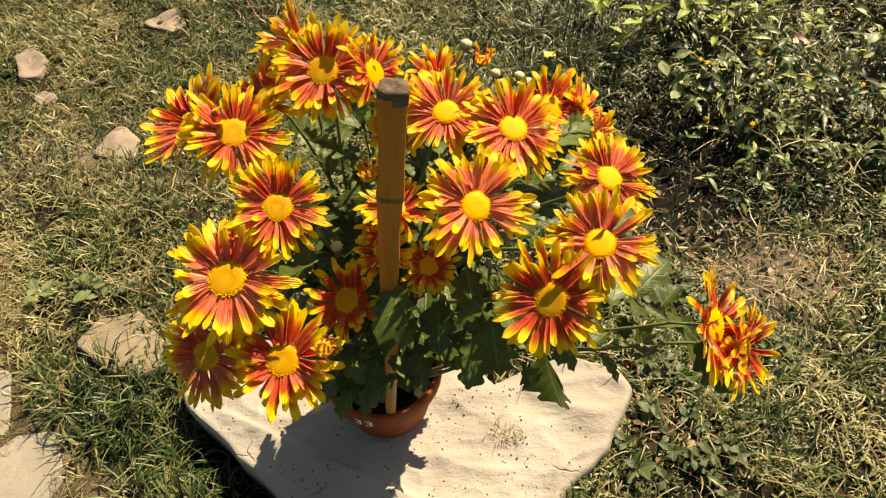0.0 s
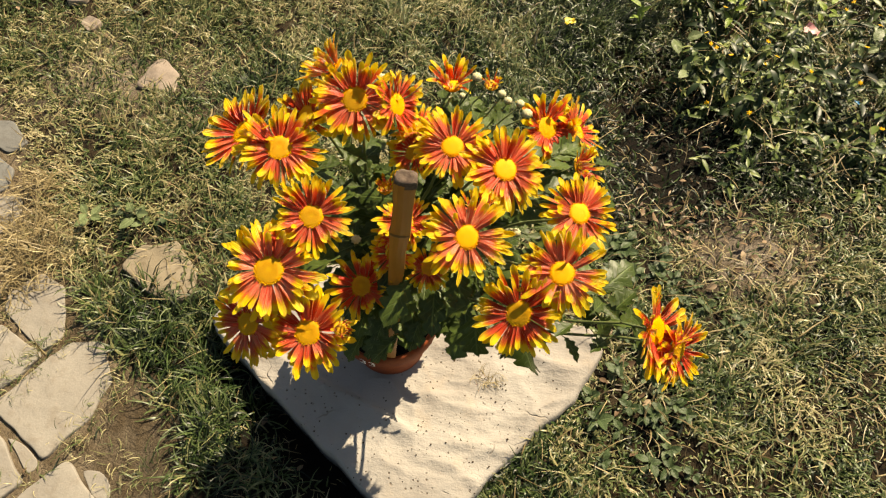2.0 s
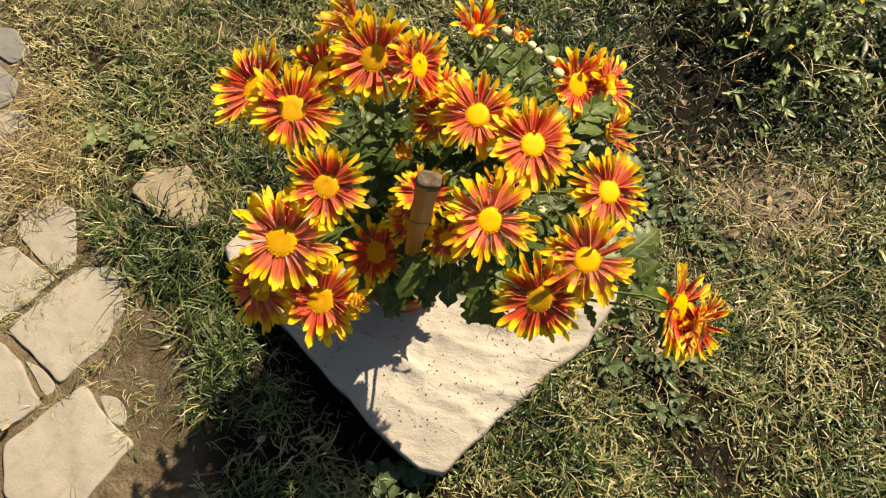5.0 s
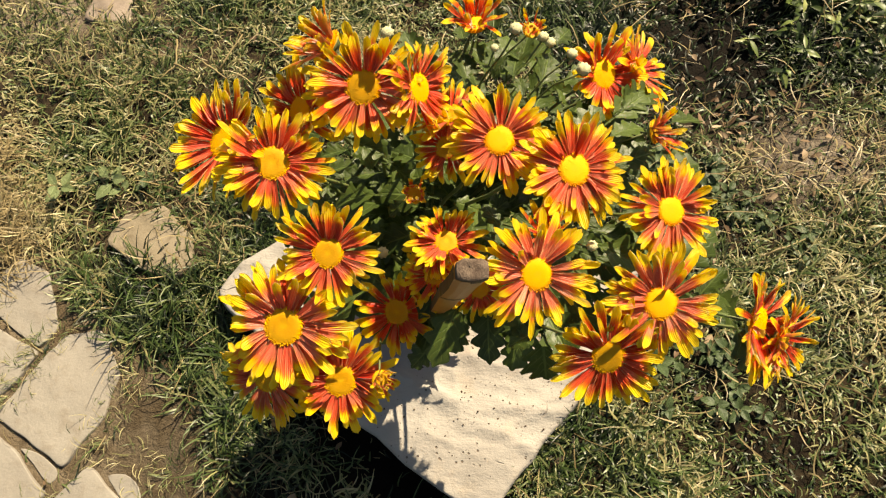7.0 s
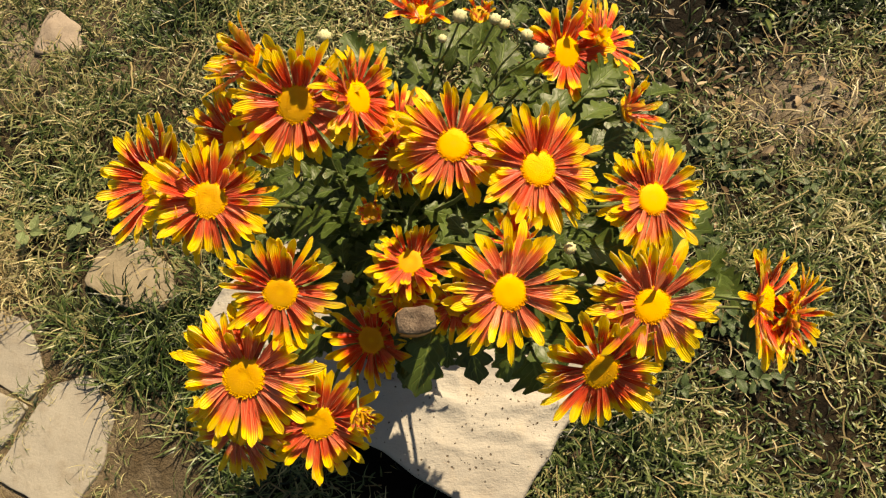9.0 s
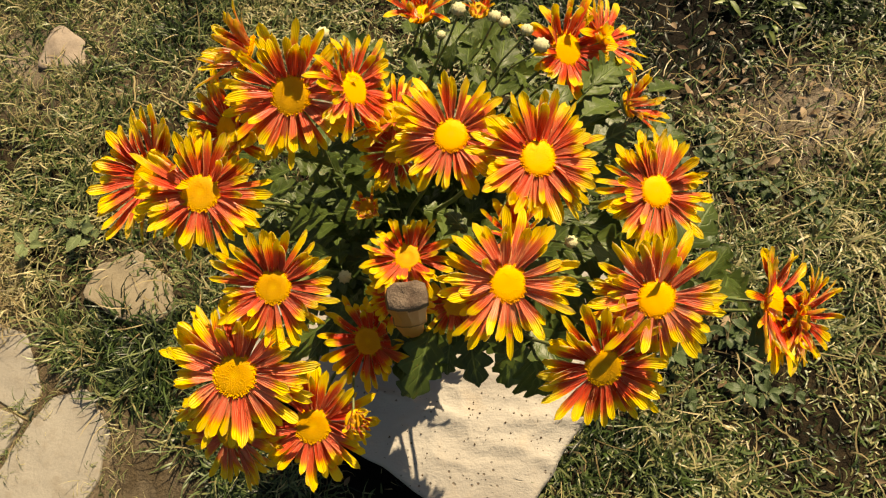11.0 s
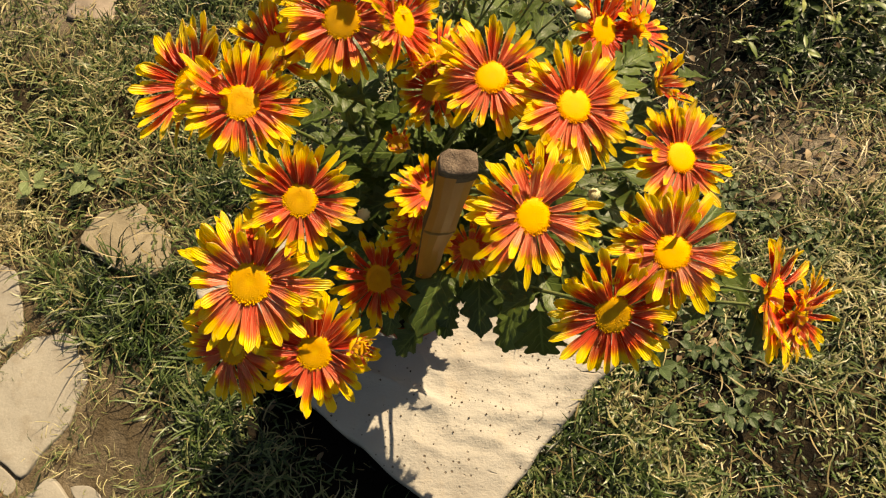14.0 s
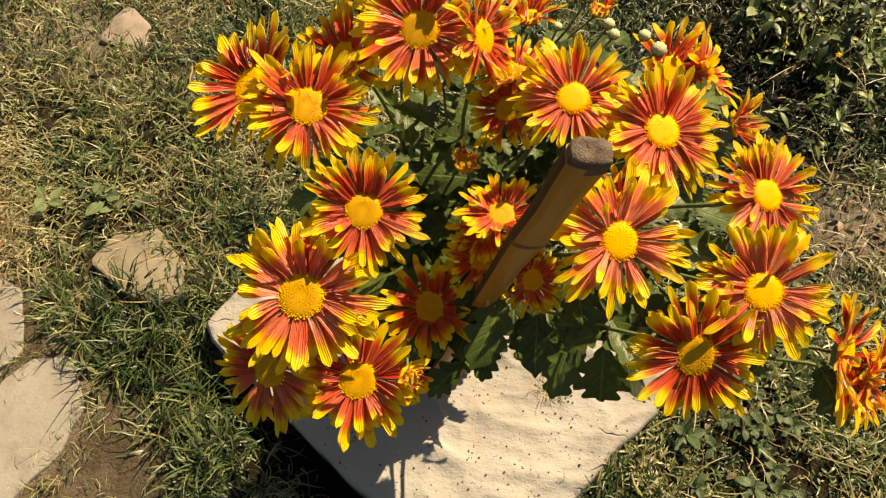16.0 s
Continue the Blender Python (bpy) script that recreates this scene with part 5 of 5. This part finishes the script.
def bud(at, size):
    at = Vector(at)
    part("bud", BUDS, plant, Matrix.Translation(at - PLANT_AT) @ frame_of((0.1, -0.1, 1)) @ Matrix.Scale(size, 4), "round pale green-white bud")
    HEADS.append((at, Vector((0, 0, 1)), size))


bud((0.029, 0.674, 0.712), 0.0062)
bud((0.060, 0.718, 0.642), 0.0058)
bud((0.069, 0.726, 0.622), 0.0058)
bud((0.086, 0.678, 0.670), 0.0056)
bud((0.096, 0.655, 0.678), 0.0068)
bud((-0.101, 0.709, 0.655), 0.0068)
bud((-0.093, 0.488, 0.600), 0.0060)
bud((0.010, 0.690, 0.660), 0.0042)
bud((0.100, 0.470, 0.690), 0.0050)



def too_far_out(p):
    """Whether a leaf there would stand out of the plant's leafy body."""
    front = 0.57 - 0.30 * (p.z - 0.15)
    return p.y < front - 0.02 or p.z > 0.66 or p.x > 0.20 - max(0, 0.62 - p.z) * 0.75


LEAVES = []
# Stems from the pot to each head, with leaves along them
rng = random.Random(21)
for i, (at, normal, size) in enumerate(HEADS):
    foot = PLANT_AT + Vector((rng.uniform(-0.04, 0.05), rng.uniform(-0.045, 0.045), -0.01))
    end = at - normal * size * 0.75
    out = end - foot
    knee = foot + Vector((out.x * 0.30, out.y * 0.30, out.z * 0.72))
    if end.x > 0.25:
        knee = foot + Vector((out.x * 0.45, out.y * 0.55, out.z * 0.80))
    line = bend(foot, knee, end, 14)
    line = [p + Vector((0.004 * math.sin(k * 0.9 + i), 0.004 * math.cos(k * 1.1 + i), 0)) * (0 < k < 13) for k, p in enumerate(line)]
    line = [p - PLANT_AT for p in line]
    thick = 0.0026 if size > 0.012 else 0.0017
    v, f = tube(line, [thick * (1.25 - 0.65 * k / 13) for k in range(14)], 6)
    part("stem", mesh_of("stem", v, f, STEM), plant)
    turn = rng.uniform(0, 6.28)
    for k in range(4, 13):
        if rng.random() < 0.12:
            continue
        turn += 2.4 + rng.uniform(-0.3, 0.3)
        p = line[k]
        if k < 6 and p.y < 0.0:
            continue
        if too_far_out(p + PLANT_AT) and (end.x < 0.25 or p.x < 0.12):
            continue
        a = turn
        s = rng.uniform(0.042, 0.064) * (1.05 - 0.03 * k) * (0.75 if size < 0.012 else 1)
        m = Matrix.Translation(p) @ Matrix.Rotation(a, 4, "Z") @ Matrix.Rotation(rng.uniform(-0.35, 0.55), 4, "X") @ Matrix.Rotation(rng.uniform(-0.5, 0.5), 4, "Y") @ Matrix.Scale(s, 4)
        LEAVES.append((rng.randrange(4), m))


def plant_leaf(at, way, size, roll=0.0, kind=0):
    """A leaf whose stalk begins at a place and whose midrib runs along way."""
    y = Vector(way).normalized()
    z = Vector((0, 0, 1)) - y * y.z
    if z.length < 0.2:
        z = Vector((0, -1, 0.3)) - y * y.dot(Vector((0, -1, 0.3)))
    z.normalize()
    x = y.cross(z)
    turn = Matrix((x, y, z)).transposed().to_4x4()
    LEAVES.append((kind, Matrix.Translation(Vector(at) - PLANT_AT) @ turn @ Matrix.Rotation(roll, 4, "Y") @ Matrix.Scale(size, 4)))


# Low leaves round the pot's rim and the ones that hang out over the slab
plant_leaf((0.064, 0.414, 0.622), (0.12, -0.50, -0.80), 0.080, 0.3, 1)
plant_leaf((0.058, 0.460, 0.520), (-0.16, -0.75, -0.45), 0.076, -0.3, 1)
plant_leaf((-0.010, 0.475, 0.445), (-0.25, -0.75, -0.30), 0.056, 0.2, 0)
plant_leaf((-0.035, 0.455, 0.420), (-0.6, -0.6, -0.3), 0.065, 0.1, 1)
plant_leaf((-0.120, 0.535, 0.245), (-0.35, -0.75, -0.35), 0.070, 0.3, 1)
plant_leaf((-0.135, 0.545, 0.270), (-0.50, -0.65, -0.10), 0.068, 0.1, 2)
plant_leaf((-0.100, 0.530, 0.260), (-0.10, -0.80, -0.40), 0.060, -0.3, 3)
plant_leaf((0.10, 0.47, 0.42), (0.4, -0.25, -0.6), 0.060, 0.4, 2)
plant_leaf((0.126, 0.497, 0.425), (0.25, -0.38, -1.0), 0.118, 1.15, 1)
plant_leaf((0.225, 0.505, 0.47), (0.55, -0.25, -0.75), 0.085, 0.2, 2)
plant_leaf((0.255, 0.500, 0.50), (0.55, -0.3, -0.45), 0.080, -0.2, 0)
plant_leaf((0.215, 0.510, 0.49), (0.6, 0.6, 0.2), 0.085, 0.3, 3)
for k in range(26):
    a = rng.uniform(0, 6.28)
    r = rng.uniform(0.02, 0.075)
    p = PLANT_AT + Vector((r * math.cos(a), r * math.sin(a), rng.uniform(0.02, 0.16)))
    if math.sin(a) < 0.1:
        continue
    plant_leaf(p, (math.cos(a), math.sin(a), rng.uniform(-0.35, 0.5)), rng.uniform(0.045, 0.065), rng.uniform(-0.4, 0.4), rng.randrange(4))
for k in range(110):
    h, a = rng.random(), rng.uniform(0, 6.28)
    p = Vector((-0.16 + 0.20 * rng.random(), 0.60 + 0.10 * rng.random(), 0.20 + 0.25 * h))
    plant_leaf(p, (math.cos(a), math.sin(a), rng.uniform(-0.5, 0.3)), rng.uniform(0.040, 0.060), rng.uniform(-0.5, 0.5), rng.randrange(4))
for k in range(470):
    a = rng.uniform(0, 6.28)
    h = rng.random() ** 0.75
    r = (0.055 + 0.145 * h) * rng.uniform(0.3, 1.0)
    p = Vector((-0.09 + 0.115 * h + r * math.cos(a), 0.595 - 0.065 * h + 0.95 * r * math.sin(a), 0.22 + 0.42 * h))
    if too_far_out(p + Vector((0.02 * math.cos(a), 0.03 * math.sin(a), 0))):
        continue
    plant_leaf(p, (math.cos(a), math.sin(a), rng.uniform(-0.3, 0.4)), rng.uniform(0.045, 0.072), rng.uniform(-0.5, 0.5), rng.randrange(4))
for k in range(10):
    q = k / 9
    p = Vector((0.10 + 0.17 * q, 0.52 - 0.06 * q, 0.46 + 0.06 * q))
    plant_leaf(p, (rng.uniform(-0.2, 0.8), rng.choice((-0.8, 0.8)), rng.uniform(-0.5, 0.3)), rng.uniform(0.055, 0.08), rng.uniform(-0.5, 0.5), rng.randrange(4))


for k in range(46):
    a, r = rng.uniform(0, 6.28), 0.085 * math.sqrt(rng.random())
    p = Vector((0.02 + r * math.cos(a) * 1.1, 0.70 + r * math.sin(a) * 0.8, rng.uniform(0.48, 0.585)))
    plant_leaf(p, (math.cos(a), math.sin(a), rng.uniform(-0.1, 0.5)), rng.uniform(0.035, 0.058), rng.uniform(-0.5, 0.5), rng.randrange(4))


def put_leaves():
    """The 300 leaves on the front and the top of the plant one by one, the rest joined."""
    ranked = sorted(LEAVES, key=lambda leaf: leaf[1].translation.y - 0.5 * leaf[1].translation.z)
    for kind, m in ranked[:300]:
        part("leaf", PLANT_LEAVES[kind], plant, m)
    verts, faces, uvs = [], [], []
    for kind, m in ranked[300:]:
        v, f, uv = LEAF_SHAPES[PLANT_LEAVES[kind].name]
        first = len(verts)
        verts += [m @ Vector(q) for q in v]
        faces += [tuple(first + q for q in face) for face in f]
        uvs += uv
    part("foliage", mesh_of("foliage", verts, faces, LEAF, uvs), plant, label="inner grey-green leaves", kind="stuff")


put_leaves()


# ---- small things on the slab and the lawn ----
def put_crumbs():
    r = random.Random(8)
    verts, faces = [], []
    for k in range(620):
        if k % 3:
            x, y = r.gauss(0.08, 0.10), r.gauss(0.47, 0.12)
        else:
            x, y = r.uniform(-0.3, 0.25), r.uniform(0.33, 0.65)
        if not inside(np.array([x]), np.array([y]), SLAB_PLAN)[0] or (x - POT_AT.x) ** 2 + (y - POT_AT.y) ** 2 < 0.005:
            continue
        s = 0.0006 + 0.0017 * r.random() ** 3
        z = SLAB_TOP + slab_wave(x, y)
        first = len(verts)
        verts += [(x + s * r.uniform(0.7, 1.3) * a, y + s * r.uniform(0.7, 1.3) * b, z + s * c) for a, b, c in ((1, 0, 0.2), (0, 1, 0.2), (-1, 0, 0.2), (0, -1, 0.2), (0, 0, 0.9), (0, 0, -0.6))]
        faces += [(first + a, first + b, first + c) for a, b, c in ((0, 1, 4), (1, 2, 4), (2, 3, 4), (3, 0, 4), (1, 0, 5), (2, 1, 5), (3, 2, 5), (0, 3, 5))]
    tagged(new("soil_crumbs", mesh_of("soil_crumbs", verts, faces, CRUMB, smooth=False)), "dark crumbs of soil spilt on the slab", "soil crumbs", kind="stuff")


put_crumbs()


def put_tuft():
    r = np.random.default_rng(4)
    n = 46
    root = np.stack([0.097 + r.normal(0, 0.013, n), 0.553 + r.normal(0, 0.007, n), np.full(n, SLAB_TOP + 0.002)], 1)
    me = ribbons("dry_tuft", root, r.uniform(0, 6.28, n), r.uniform(0.012, 0.032, n), r.uniform(0.0006, 0.0012, n), r.uniform(0.8, 1.4, n), r.uniform(0, 0.5, n), STRAW, 3, r.normal(0, 1, n))
    tagged(new("dry_tuft", me), "small withered tuft of roots lying on the slab", "dry grass")


put_tuft()


def scrap(name, x, y, size, material, label, category, rise=0.02):
    verts, faces = [], []
    for i in range(6):
        for j in range(6):
            u, w = i / 5 - 0.5, j / 5 - 0.5
            verts.append((u * size * (1 - 0.5 * w * w * 4), w * size * 0.8, rise + size * (0.35 * noise.noise(Vector((u * 3, w * 3, x))) + 0.5 * u * u)))
    faces = [(i * 6 + j, (i + 1) * 6 + j, (i + 1) * 6 + j + 1, i * 6 + j + 1) for i in range(5) for j in range(5)]
    n = len(verts)
    verts += [(a, b, c - 0.0012) for a, b, c in verts]
    faces += [tuple(n + q for q in reversed(face)) for face in faces]
    ob = tagged(new(name, mesh_of(name, verts, faces, material)), label, category)
    ob.matrix_basis = Matrix.Translation((x, y, float(ground_z(x, y)))) @ Matrix.Rotation(x * 9, 4, "Z")


scrap("plastic_scrap", 0.80, 1.60, 0.045, PINK, "crumpled faded pink plastic scrap among the weeds", "litter", 0.10)
scrap("blue_scrap", 0.89, 1.38, 0.016, BLUE, "small bright blue plastic scrap among the weeds", "litter", 0.075)
scrap("yellow_leaf", 0.19, 1.60, 0.035, YELLOW_LEAF, "fallen yellow leaf lying in the grass", "leaf", 0.045)


def dry_stalk(points, seed):
    rng = random.Random(seed)
    base = Vector((points[0][0], points[0][1], float(ground_z(*points[0]))))
    mid = [Vector((x, y, float(ground_z(x, y)) + 0.018 + rng.uniform(0, 0.012))) - base for x, y in points]
    line = []
    for a, b in zip(mid, mid[1:]):
        for k in range(4):
            q = a.lerp(b, k / 4)
            line.append(q + Vector((rng.uniform(-1, 1), rng.uniform(-1, 1), rng.uniform(-1, 1))) * 0.0015)
    line.append(mid[-1])
    v, f = tube(line, [0.0022 * (1.1 - 0.6 * k / len(line)) for k in range(len(line))], 5)
    ob = tagged(new("dry_stalk", mesh_of("dry_stalk", v, f, STRAW)), "broken pale dry stalk lying on the grass", "dry stalk", "dry stalks on the lawn")
    ob.matrix_basis = Matrix.Translation(base)


dry_stalk([(-0.667, 1.159), (-0.650, 1.089), (-0.675, 1.050)], 1)
dry_stalk([(-0.652, 1.088), (-0.622, 1.074)], 2)
dry_stalk([(-0.56, 1.082), (-0.522, 1.168)], 3)
dry_stalk([(0.515, 0.720), (0.590, 0.755)], 4)
dry_stalk([(-0.60, 1.10), (-0.54, 1.06), (-0.50, 1.07)], 5)
dry_stalk([(0.70, 0.74), (0.77, 0.80)], 6)
dry_stalk([(0.82, 0.485), (0.87, 0.50)], 7)


def twig(a, b, thick, material, label, seed):
    """A bare branch that rises from the ground at a and leans over to b."""
    rng = random.Random(seed)
    foot = Vector((a[0], a[1], float(ground_z(a[0], a[1]))))
    line = bend((0, 0, 0), (0.2 * (b[0] - a[0]), 0.2 * (b[1] - a[1]), 0.9 * b[2]), Vector(b) - foot, 12)
    line = [p + Vector((rng.uniform(-1, 1), rng.uniform(-1, 1), rng.uniform(-1, 1))) * 0.002 * (k > 0) for k, p in enumerate(line)]
    v, f = tube(line, [thick * (1.1 - 0.06 * k) for k in range(12)], 6)
    ob = tagged(new("twig", mesh_of("twig", v, f, material)), label, "twig", "twigs in the undergrowth")
    ob.matrix_basis = Matrix.Translation(foot)


twig((0.58, 1.55), (0.72, 1.80, 0.13), 0.0030, SHADED_EDGE_AND_TWIG, "dark bare twig rising out of the weeds", 1)
twig((0.80, 1.70), (1.04, 1.83, 0.10), 0.0022, STRAW, "thin pale bare twig lying over the weeds", 2)
